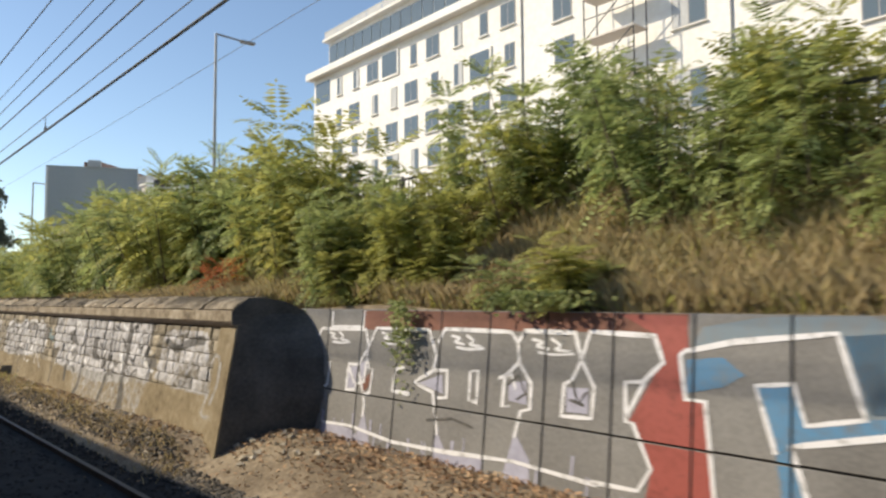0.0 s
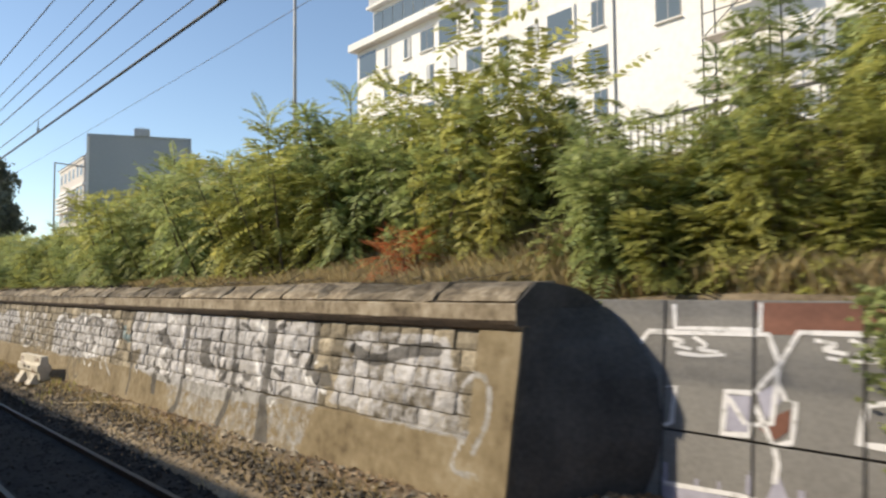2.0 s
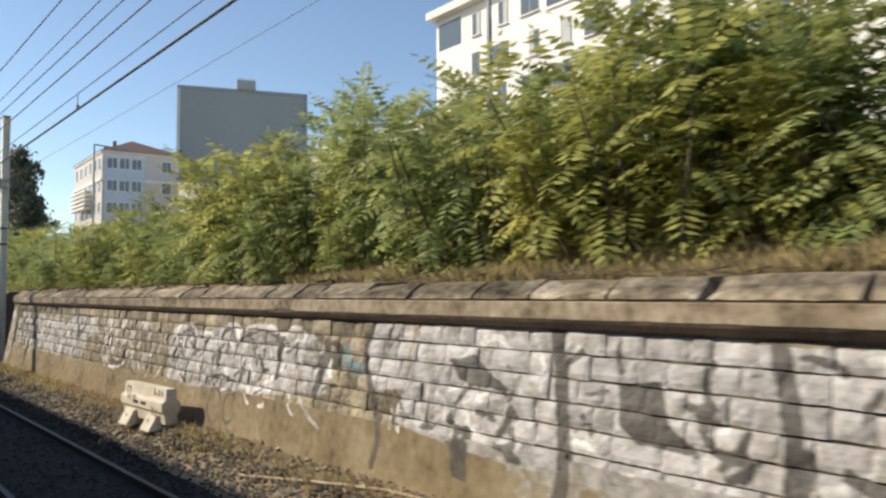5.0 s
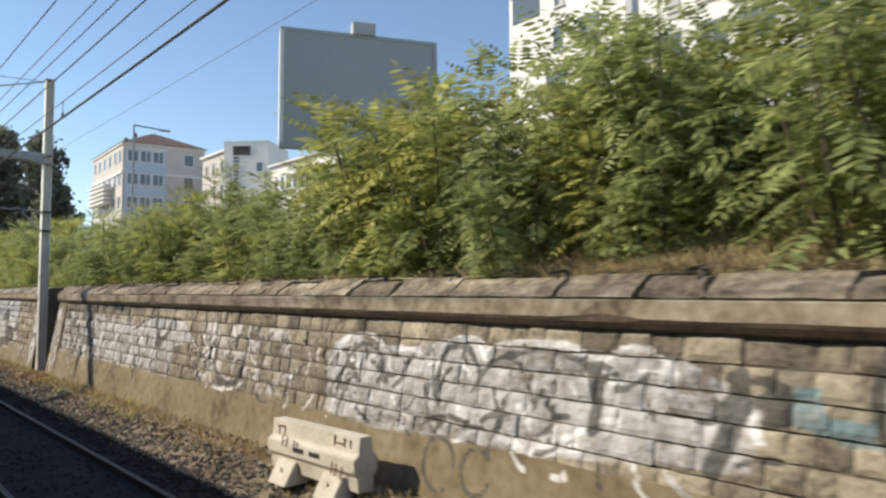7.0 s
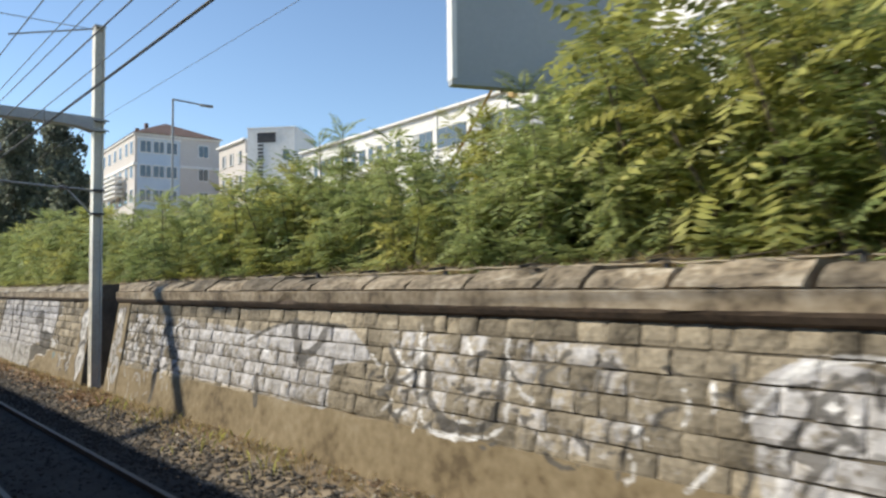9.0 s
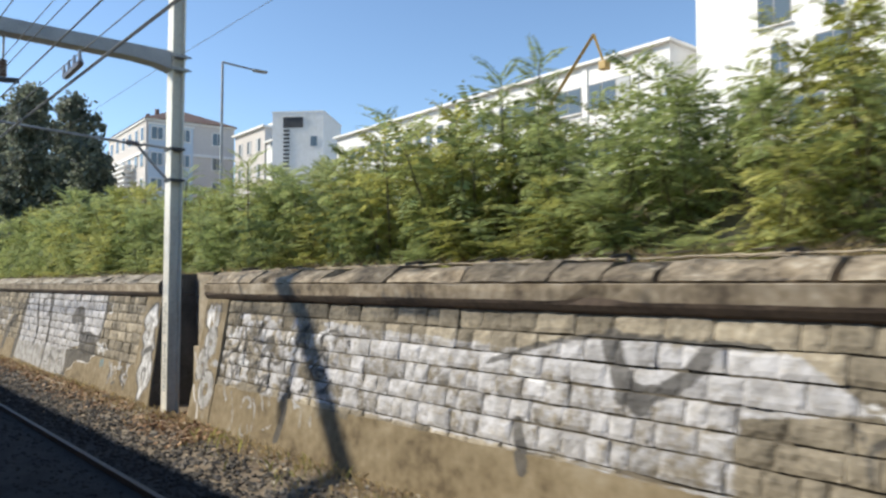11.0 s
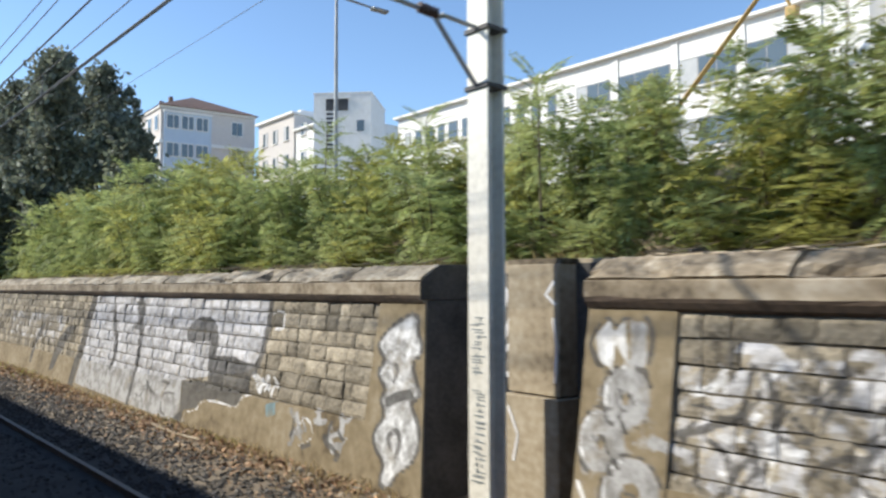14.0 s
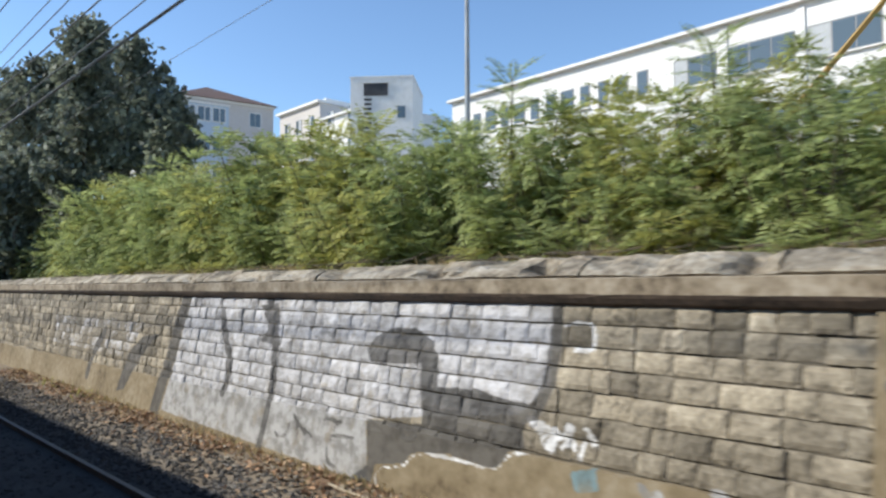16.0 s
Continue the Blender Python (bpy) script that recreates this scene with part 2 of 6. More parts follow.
for m in (M_BED_SHADE, M_SHADE):
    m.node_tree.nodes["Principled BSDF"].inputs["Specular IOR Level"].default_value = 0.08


def glass_mat():
    m = bpy.data.materials.new("window_glass")
    m.use_nodes = True
    b = m.node_tree.nodes["Principled BSDF"]
    b.inputs["Base Color"].default_value = (0.10, 0.13, 0.15, 1)
    b.inputs["Roughness"].default_value = 0.06
    b.inputs["Specular IOR Level"].default_value = 0.9
    return m


M_GLASS = glass_mat()


# ---- building helpers ----
def part(name, bm, material, parent=None, label="", kind=""):
    me = bpy.data.meshes.new(name)
    bm.to_mesh(me)
    bm.free()
    for m in material if isinstance(material, (list, tuple)) else [material]:
        me.materials.append(m)
    ob = new(name, me)
    ob.parent = parent
    return tagged(ob, label, kind=kind)


def from_arrays(name, verts, faces, material, parent=None, kind=""):
    me = bpy.data.meshes.new(name)
    me.from_pydata(verts, [], faces)
    for m in material if isinstance(material, (list, tuple)) else [material]:
        me.materials.append(m)
    ob = new(name, me)
    ob.parent = parent
    return tagged(ob, kind=kind)


def thing(name, label, category, at=(0, 0, 0), rz=0.0, group="", kind=""):
    e = new(name)
    e.empty_display_size = 0.1
    e.matrix_basis = pose(*at, 0, 0, rz)
    return tagged(e, label, category, group, kind)


def add_box(bm, c, s, bevel=0.0, m=None):
    r = bmesh.ops.create_cube(bm, size=1.0, matrix=(m or Matrix()) @ Matrix.Translation(c) @ Matrix.Diagonal((*s, 1)))
    if bevel:
        edges = list({e for v in r["verts"] for e in v.link_edges})
        bmesh.ops.bevel(bm, geom=edges, offset=bevel, segments=2, affect="EDGES", profile=0.6)
    return bm


def boxed(c, s, bevel=0.0, m=None):
    return add_box(bmesh.new(), c, s, bevel, m)


def add_tube(bm, p, q, r0, r1=None, seg=8):
    p, q = Vector(p), Vector(q)
    r1 = r0 if r1 is None else r1
    m = Matrix.Translation((p + q) / 2) @ (q - p).to_track_quat("Z", "Y").to_matrix().to_4x4()
    bmesh.ops.create_cone(bm, cap_ends=True, segments=seg, radius1=r0, radius2=r1, depth=(q - p).length, matrix=m)
    return bm


def tube(p, q, r0, r1=None, seg=8):
    return add_tube(bmesh.new(), p, q, r0, r1, seg)


def prism(bm, outline, x0, x1):
    """A profile of (y, z) run along x."""
    a = [bm.verts.new((x0, y, z)) for y, z in outline]
    b = [bm.verts.new((x1, y, z)) for y, z in outline]
    k = len(a)
    for i in range(k):
        bm.faces.new((a[i], a[(i + 1) % k], b[(i + 1) % k], b[i]))
    bm.faces.new(a[::-1])
    bm.faces.new(b)
    bmesh.ops.recalc_face_normals(bm, faces=bm.faces)
    return bm


def inside(x, z, poly):
    hit = False
    for (x0, z0), (x1, z1) in zip(poly, poly[1:] + poly[:1]):
        if (z0 > z) != (z1 > z) and x < (x1 - x0) * (z - z0) / (z1 - z0) + x0:
            hit = not hit
    return hit


# ---- lie of the land ----
def eye_y(x):
    return 2.16 + 0.030 * x


def track_z(x):
    return 0.16 + 0.0052 * x


def base_z(x):
    return max(track_z(x) + 0.02, 0.72 + 0.0155 * (x + 5))


def wall_front(x, z):
    return 6.95 + 0.008 * (x + 17) - 0.17 * (2.25 - z)


def panel_front(z, x=-9.5):
    return 8.22 - 0.1 * (2.6 - z) + 0.03 * (x + 9.5)


def plinth_z(x):
    return 1.19 + 0.0115 * (x + 15.8)


def ease(a, b, v):
    v = min(1, max(0, (v - a) / (b - a)))
    return v * v * (3 - 2 * v)


def ground_z(x, y):
    off = y - eye_y(x)
    low = track_z(x) + (base_z(x) - track_z(x)) * ease(eye_y(x) + 4.0, 6.4 + 1.2 * ease(-12, -10.8, x), y)
    low += 0.02 * noise.noise(Vector((x * 0.9, y * 0.9, 0))) * (1 if 2 < y < 9 else 0)
    if x > -12.5:
        low += 0.09 * math.exp(-((x + 10.1) / 0.9) ** 2 - ((y - 7.5) / 0.55) ** 2)
    if off < -8:
        low = track_z(x) + min(1.5, (-8 - off) * 0.05)
    step = 7.75 + 0.75 * ease(-12.6, -11.6, x) + 0.03 * max(0, min(20, x + 9.5))
    high = 2.62 + 2.05 * ease(step, 12.6, y) + 0.02 * max(0, min(25, y - 13))
    high += 0.10 * noise.noise(Vector((x * 0.5, y * 0.5, 3)))
    return low + (high - low) * ease(step - 0.16, step + 0.02, y)


def mesh_ground():
    xs = sorted({*np.arange(-98, 8.1, 0.5).round(2), *range(-700, -98, 14), *range(10, 320, 14), -12.3, -11.8, -11.3, -10.8})
    ys = sorted({*np.arange(2.5, 14.01, 0.35).round(2), *np.arange(7.4, 9.2, 0.09).round(2), *range(-300, 2, 12), *range(16, 700, 12)})
    verts = [(float(x), float(y), ground_z(float(x), float(y))) for x in xs for y in ys]
    k = len(ys)
    faces = [(i * k + j, (i + 1) * k + j, (i + 1) * k + j + 1, i * k + j + 1) for i in range(len(xs) - 1) for j in range(k - 1)]
    g = from_arrays("ground", verts, faces, M_GROUND)
    return tagged(g, "dry brown earth with stones and dead leaves", "ground", kind="structure")


ground = mesh_ground()

# ---- the railway beside the wall ----
track = thing("railway_track", "dark ballasted railway track with rusty rails in shade", "railway track", kind="structure")
ANGLE = math.degrees(math.atan(0.030))
RAIL_IN, RAIL_OUT = 1.92, 3.43


def along(x0, x1, off, z):
    return (x0, eye_y(x0) + off, track_z(x0) + z), (x1, eye_y(x1) + off, track_z(x1) + z)


for off in (RAIL_IN, RAIL_OUT):
    bm = bmesh.new()
    prof = [(-0.07, 0), (0.07, 0), (0.07, 0.015), (0.012, 0.03), (0.012, 0.115), (0.036, 0.125), (0.036, 0.15), (-0.036, 0.15), (-0.036, 0.125), (-0.012, 0.115), (-0.012, 0.03), (-0.07, 0.015)]
    xs = list(range(-130, 31, 10))
    rings = [[bm.verts.new((x, eye_y(x) + off + y, track_z(x) - 0.02 + z)) for y, z in prof] for x in xs]
    for a, b in zip(rings, rings[1:]):
        for i in range(12):
            f = bm.faces.new((a[i], a[(i + 1) % 12], b[(i + 1) % 12], b[i]))
            f.material_index = 0 if i == 6 else 1
    part("rail", bm, [M_RAIL, M_RAILSIDE], track, "steel rail with a worn bright head")
verts, faces = [], []
for x in range(-130, 31, 2):
    for off, z in ((0.2, -0.05), (0.7, 0.035), (1.6, 0.03), (2.5, 0.035), (3.4, 0.03), (4.2, 0.02), (4.6, -0.12)):
        verts.append((x, eye_y(x) + off, track_z(x) + z))
for i in range(80):
    for j in range(6):
        faces.append((i * 7 + j, (i + 1) * 7 + j, (i + 1) * 7 + j + 1, i * 7 + j + 1))
from_arrays("track_bed", verts, faces, M_BED_SHADE, track)

def scatter_stones(name, count, place, size, material, parent=None, flat=0.7):
    """Many small angular stones in one mesh."""
    base = np.array([(1, 0, 0), (-1, 0, 0), (0, 1, 0), (0, -1, 0), (0, 0, 1), (0, 0, -1)], float)
    tri = [(0, 2, 4), (2, 1, 4), (1, 3, 4), (3, 0, 4), (2, 0, 5), (1, 2, 5), (3, 1, 5), (0, 3, 5)]
    verts, faces = [], []
    for _ in range(count):
        x, y, z = place()
        s = random.uniform(*size)
        q = np.array(Euler((random.random() * 6, random.random() * 6, random.random() * 6)).to_matrix())
        v = (base * s * np.random.uniform(0.6, 1.2, (6, 1))) @ q.T * (1, 1, flat) + (x, y, z + s * 0.25)
        k = len(verts)
        verts += [tuple(p) for p in v.tolist()]
        faces += [tuple(k + i for i in f) for f in tri]
    return from_arrays(name, verts, faces, material, parent, "stuff")


def bed_place():
    x = random.uniform(-72, -7)
    off = random.choice((random.uniform(2.05, 3.3), random.uniform(3.53, 4.22)))
    return x, eye_y(x) + off, track_z(x) + 0.02


tagged(scatter_stones("oily_ballast", 12000, bed_place, (0.02, 0.05), M_BED_SHADE), "crushed stone between and beside the rails, blackened for the train's shade", "ballast")


def ballast_place():
    x = random.uniform(-78, -7.5)
    off = 4.14 + (0.36 + 0.017 * min(45, max(0, -11 - x))) * random.random() ** 1.2
    y = eye_y(x) + off
    return x, y, max(ground_z(x, y), track_z(x) + 0.02 - max(0, off - 4.2) * 0.28)


tagged(scatter_stones("ballast", 13000, ballast_place, (0.022, 0.06), M_BALLAST), "grey brown crushed stone beside the track", "ballast")


def litter_place():
    x = random.uniform(-76, -11.2)
    while noise.noise(Vector((x * 0.35, 3, 3))) + 0.5 * noise.noise(Vector((x * 1.3, 7, 3))) < random.uniform(-0.45, 0.45):
        x = random.uniform(-76, -11.2)
    y = wall_front(x, 0.3) - abs(random.gauss(0, 0.5)) if x < -11 else random.uniform(6.2, 8.05)
    return x, y


def scatter_leaves(name, count, place, size, material, lift=0.02):
    verts, faces = [], []
    for _ in range(count):
        x, y = place()
        z = ground_z(x, y) + random.uniform(0.0, lift)
        s, a = random.uniform(*size), random.random() * 6.28
        m = Euler((random.gauss(0, 0.5), random.gauss(0, 0.5), a)).to_matrix()
        k = len(verts)
        for p in ((-1, 0, 0), (0, -0.45, 0.12), (1, 0, 0), (0, 0.45, 0.12)):
            v = m @ (Vector(p) * s)
            verts.append((x + v.x, y + v.y, z + v.z + 0.012))
        faces += [(k, k + 1, k + 3), (k + 1, k + 2, k + 3)]
    return from_arrays(name, verts, faces, material, None, "stuff")


tagged(scatter_leaves("dead_leaves", 5200, lambda: (random.uniform(-12.0, -2.5), 8.1 - abs(random.gauss(0, 0.75))), (0.018, 0.05), M_LITTER_RED, 0.05), "orange brown dead leaves on a low heap", "leaf litter")
tagged(scatter_leaves("dead_leaves", 9000, litter_place, (0.018, 0.05), M_LITTER, 0.03), "orange brown dead leaves along the foot of the wall", "leaf litter")


def drift_place():
    x = random.uniform(-76, -48.6)
    while noise.noise(Vector((x * 0.8, 1, 9))) < random.uniform(-0.4, 0.4):
        x = random.uniform(-76, -48.6)
    return x, wall_front(x, 0.2) - 0.04 - abs(random.gauss(0, 0.42))


tagged(scatter_leaves("dead_leaves", 4200, drift_place, (0.03, 0.075), M_LITTER_RED, 0.05), "rusty dead leaves drifted against the second wall", "leaf litter")
tagged(scatter_leaves("dead_leaves", 1500, lambda: (random.uniform(-47.6, -44.5), random.gauss(6.05, 0.3)), (0.03, 0.075), M_LITTER_RED, 0.05), "rusty dead leaves round the foot of the mast", "leaf litter")


def rubble_place():
    x, y = random.gauss(-10.1, 0.7), min(8.0, random.gauss(7.4, 0.35))
    return x, y, ground_z(x, y)


def stray_place():
    x = random.uniform(-70, -12)
    y = wall_front(x, 0.2) - abs(random.gauss(0.1, 0.35))
    return x, y, ground_z(x, y)


tagged(scatter_stones("stray_stones", 900, stray_place, (0.02, 0.075), M_RUBBLE), "pale stones strewn along the foot of the wall", "stones")
tagged(scatter_stones("rubble", 60, rubble_place, (0.03, 0.09), M_RUBBLE), "small heap of pale broken stones", "rubble")
# ---- graffiti on the stone walls: paint in metres along and up the wall ----
SPRAY = []          # layer, half width (None: a filled outline), strength, points
SILVER, DARK, WHITE, TEAL = 0, 1, 2, 3


def rounded(pts, closed=False, times=2):
    """Cuts the corners of a line, so that it runs like a spray can."""
    for _ in range(times):
        got = [] if closed else [pts[0]]
        for (x0, z0), (x1, z1) in zip(pts, pts[1:] + (pts[:1] if closed else [])):
            got += [(x0 * 0.75 + x1 * 0.25, z0 * 0.75 + z1 * 0.25), (x0 * 0.25 + x1 * 0.75, z0 * 0.25 + z1 * 0.75)]
        pts = got if closed else got + [pts[-1]]
    return pts


def fill(layer, *pts, strength=0.9):
    SPRAY.append((layer, None, strength, np.array(pts, float)))


def stroke(layer, width, *pts, strength=0.9):
    if layer == DARK and width < 0.15:
        width = width * 1.2 + 0.012
    SPRAY.append((layer, width / 2, strength, np.array(rounded(list(pts)), float)))


def loop(layer, width, cx, cz, r, a0=0, a1=360, tall=1.1):
    stroke(layer, width, *[(cx + r * math.cos(math.radians(a)), cz + r * tall * math.sin(math.radians(a))) for a in range(a0, a1 + 1, 20)])


def scribble(layer, width, x0, x1, z0, z1, count, seed, size=0.45):
    """Short curving strokes of old tags laid over one another."""
    rnd = random.Random(seed)
    for _ in range(count):
        x, z, a, bend = rnd.uniform(x0, x1), rnd.uniform(z0, z1), rnd.random() * 6.28, rnd.uniform(-4.5, 4.5)
        pts, l = [], rnd.uniform(0.5, 1.0) * size
        for k in range(7):
            pts.append((x, z))
            x, z, a = x + math.cos(a) * l / 6, min(z1 + 0.05, max(z0 - 0.05, z + math.sin(a) * l / 6)), a + bend * l / 6
        stroke(layer, width * rnd.uniform(0.7, 1.4), *pts)


# silver letters of the first wall
fill(SILVER, (-21.7, 2.3), (-19.2, 2.36), (-17.4, 2.28), (-16.1, 2.28), (-15.0, 2.3), (-14.9, 2.2), (-15.0, 1.74), (-14.6, 1.54), (-14.6, 1.2), (-16.0, 1.1), (-17.9, 0.95), (-20.7, 1.02), (-22.0, 1.15))
fill(SILVER, (-22.7, 2.3), (-21.8, 2.34), (-21.9, 1.56), (-22.5, 1.46), (-22.72, 1.9))
fill(SILVER, (-29.8, 1.84), (-29.3, 2.12), (-28.8, 2.04), (-27.9, 2.0), (-27.0, 2.18), (-26.7, 2.06), (-25.7, 2.14), (-24.2, 2.12), (-23.5, 1.8), (-23.6, 1.3), (-25.7, 1.1), (-27.1, 1.04), (-28.4, 0.98), (-29.6, 1.04), strength=0.55)
fill(SILVER, (-38.2, 1.84), (-37.7, 2.06), (-37.0, 2.12), (-35.4, 2.08), (-34.8, 1.7), (-36.3, 1.5), (-37.4, 1.7), strength=0.58)
fill(SILVER, (-14.1, 2.2), (-13.3, 2.26), (-12.1, 2.22), (-11.9, 1.8), (-11.6, 1.2), (-13.1, 1.2), (-14.3, 1.3), strength=0.54)
fill(SILVER, (-45.3, 1.95), (-42.3, 2.08), (-41.0, 2.05), (-41.0, 1.0), (-43.5, 0.95), (-45.3, 0.9), strength=0.48)
fill(SILVER, (-42.0, 2.05), (-38.0, 1.95), (-35.8, 1.8), (-35.8, 0.95), (-42.0, 0.95), strength=0.53)
fill(SILVER, (-34.6, 2.1), (-31.0, 2.1), (-30.2, 1.1), (-34.0, 1.0), strength=0.48)
fill(SILVER, (-20.3, 1.3), (-14.55, 1.26), (-14.95, 0.5), (-15.1, 0.3), (-19.2, 0.3), (-19.8, 0.6), strength=0.5)
for w, pts in ((0.13, [(-19.58, 2.34), (-19.4, 1.42), (-19.32, 0.94), (-19.42, 0.66), (-19.75, 0.45)]), (0.17, [(-17.42, 2.24), (-17.25, 1.44), (-17.3, 0.9), (-17.75, 0.35)]), (0.24, [(-16.24, 2.28), (-16.12, 1.78), (-16.16, 1.34), (-16.04, 0.9)])):
    stroke(DARK, w, *pts)
fill(DARK, (-16.22, 0.95), (-15.9, 0.98), (-15.7, 0.3), (-16.2, 0.3))
fill(DARK, (-21.06, 1.92), (-20.7, 2.02), (-20.4, 1.82), (-20.0, 1.66), (-20.9, 1.72))
fill(DARK, (-18.84, 1.88), (-18.4, 1.94), (-18.3, 1.6), (-18.0, 1.4), (-18.6, 1.4), (-18.8, 1.54))
fill(DARK, (-20.95, 1.12), (-20.65, 1.14), (-20.6, 0.72), (-20.85, 0.74))
fill(DARK, (-14.95, 1.62), (-14.5, 1.75), (-14.3, 1.5), (-14.7, 1.45))
stroke(DARK, 0.12, (-14.92, 2.32), (-14.84, 1.84), (-14.98, 1.64))
stroke(DARK, 0.12, (-13.9, 2.0), (-13.4, 1.85), (-12.9, 2.04), (-12.26, 2.08))
stroke(DARK, 0.08, (-22.64, 2.34), (-22.78, 1.86), (-22.54, 1.46), (-22.2, 1.0), (-22.3, 0.6))
stroke(SILVER, 0.08, (-12.0, 1.3), (-11.75, 1.85), (-11.4, 1.9), (-11.3, 1.5), (-11.5, 1.1), strength=0.56)
stroke(SILVER, 0.06, (-11.6, 1.3), (-11.9, 0.9), (-11.4, 0.9))
scribble(DARK, 0.04, -22.4, -14.8, 1.1, 2.2, 46, 3, 0.4)
scribble(WHITE, 0.06, -22.4, -14.8, 1.1, 2.25, 24, 4, 0.5)
# outlined letters farther on
stroke(WHITE, 0.07, (-29.76, 1.6), (-29.48, 1.94), (-29.17, 2.11), (-28.77, 2.13), (-28.34, 1.94), (-28.21, 1.67))
stroke(WHITE, 0.05, (-28.22, 1.94), (-27.77, 2.0), (-27.46, 1.79))
stroke(WHITE, 0.08, (-27.41, 1.7), (-27.31, 2.06), (-26.98, 2.16), (-26.7, 2.15), (-26.54, 1.99), (-26.55, 1.81))
stroke(WHITE, 0.06, (-26.59, 2.04), (-26.26, 2.14), (-25.5, 2.18), (-25.15, 2.08))
stroke(WHITE, 0.07, (-25.08, 2.03), (-24.84, 2.16), (-24.55, 2.19), (-24.26, 2.0))
stroke(SILVER, 0.06, (-24.3, 1.2), (-24.0, 1.0), (-23.6, 0.85))
stroke(WHITE, 0.06, (-26.27, 1.2), (-25.64, 1.09), (-25.38, 1.24), (-24.98, 1.25))
stroke(DARK, 0.05, (-27.34, 1.5), (-27.3, 2.0), (-27.02, 2.08), (-26.78, 2.04), (-26.63, 1.77))
stroke(DARK, 0.05, (-26.72, 1.6), (-26.48, 1.93), (-26.24, 2.02), (-26.02, 1.91), (-25.84, 1.6))
stroke(DARK, 0.05, (-26.25, 2.04), (-25.63, 2.09), (-25.27, 2.02))
stroke(DARK, 0.1, (-25.13, 1.93), (-25.04, 1.73), (-25.07, 1.43))
stroke(DARK, 0.05, (-29.4, 1.5), (-29.1, 1.98), (-28.6, 2.0), (-28.3, 1.6))
stroke(DARK, 0.14, (-23.7, 2.0), (-23.75, 1.6), (-23.9, 1.3))
fill(DARK, (-23.5, 1.95), (-23.3, 2.0), (-23.3, 1.7), (-23.5, 1.65))
fill(TEAL, (-23.33, 2.0), (-23.1, 1.98), (-23.08, 1.8), (-22.73, 1.8), (-22.72, 1.62), (-22.97, 1.62), (-23.28, 1.72), strength=0.6)
loop(DARK, 0.04, -27.1, 0.78, 0.26, 0, 300)
loop(DARK, 0.04, -26.5, 0.80, 0.22, 40, 340)
scribble(DARK, 0.035, -29.8, -23.2, 1.0, 1.95, 50, 5, 0.5)
scribble(WHITE, 0.05, -29.8, -23.4, 1.0, 2.0, 26, 6, 0.5)
stroke(WHITE, 0.06, (-33.9, 2.2), (-33.75, 1.5), (-33.7, 1.0), (-32.94, 0.98), (-32.32, 1.12), (-32.32, 1.51), (-32.39, 2.07))
stroke(DARK, 0.07, (-33.75, 1.8), (-33.55, 1.2), (-32.9, 1.06), (-32.45, 1.2), (-32.44, 1.9))
stroke(WHITE, 0.05, (-34.42, 1.88), (-33.66, 1.41), (-33.8, 0.95))
stroke(DARK, 0.06, (-34.6, 1.3), (-34.2, 1.6), (-34.5, 1.9))
scribble(DARK, 0.03, -35.0, -30.2, 1.0, 1.95, 40, 7, 0.5)
scribble(WHITE, 0.05, -35.0, -30.0, 1.0, 2.0, 22, 8, 0.4)
stroke(DARK, 0.04, (-38.6, 1.78), (-37.7, 2.06), (-37.0, 2.14), (-35.6, 2.1))
stroke(DARK, 0.22, (-37.05, 2.1), (-36.9, 1.7), (-36.7, 1.56), strength=0.62)
stroke(DARK, 0.16, (-36.9, 1.6), (-36.4, 1.7), (-36.1, 2.0), strength=0.6)
stroke(DARK, 0.12, (-38.1, 1.2), (-37.95, 0.8))
stroke(WHITE, 0.05, (-38.5, 1.85), (-38.2, 1.7), (-37.7, 1.6))
# messy tags near the end pier, and one stroke for a cast shadow
scribble(SILVER, 0.12, -45.2, -42.0, 0.95, 2.0, 30, 9, 0.5)
scribble(DARK, 0.03, -45.2, -41.6, 0.95, 2.05, 60, 10, 0.5)
scribble(WHITE, 0.06, -45.2, -42.0, 1.0, 2.05, 18, 11, 0.4)
fill(DARK, (-43.75, 1.75), (-43.5, 1.8), (-43.45, 1.55), (-43.75, 1.52))
# Upright dark stroke: the hanging tube's shadow, painted on the wall.
stroke(DARK, 0.16, (-42.8, 1.0), (-42.78, 0.6), (-42.9, 0.3))
for pts in ([(-44.98, 0.85), (-44.82, 0.57), (-44.77, 0.74)], [(-44.67, 0.82), (-44.38, 0.29), (-44.63, 0.14)], [(-44.18, 0.58), (-44.16, 0.74), (-43.97, 0.8), (-43.84, 0.67)], [(-43.98, 0.61), (-43.84, 0.65)],
            [(-43.81, 0.77), (-43.67, 0.55), (-43.72, 0.3)], [(-43.63, 0.85), (-43.37, 0.93)], [(-43.54, 0.84), (-43.45, 0.65)], [(-43.32, 0.91), (-43.26, 0.74)], [(-44.08, 0.35), (-44.09, 0.16), (-43.8, 0.22), (-43.87, 0.36)],
            [(-43.35, 0.37), (-43.11, 0.45)], [(-42.56, 1.0), (-42.49, 0.8)], [(-42.29, 0.75), (-42.29, 0.54)], [(-42.45, 0.83), (-42.22, 0.81)], [(-42.01, 0.75), (-41.98, 0.6)]):
    stroke(SILVER, 0.045, *pts, strength=0.6)
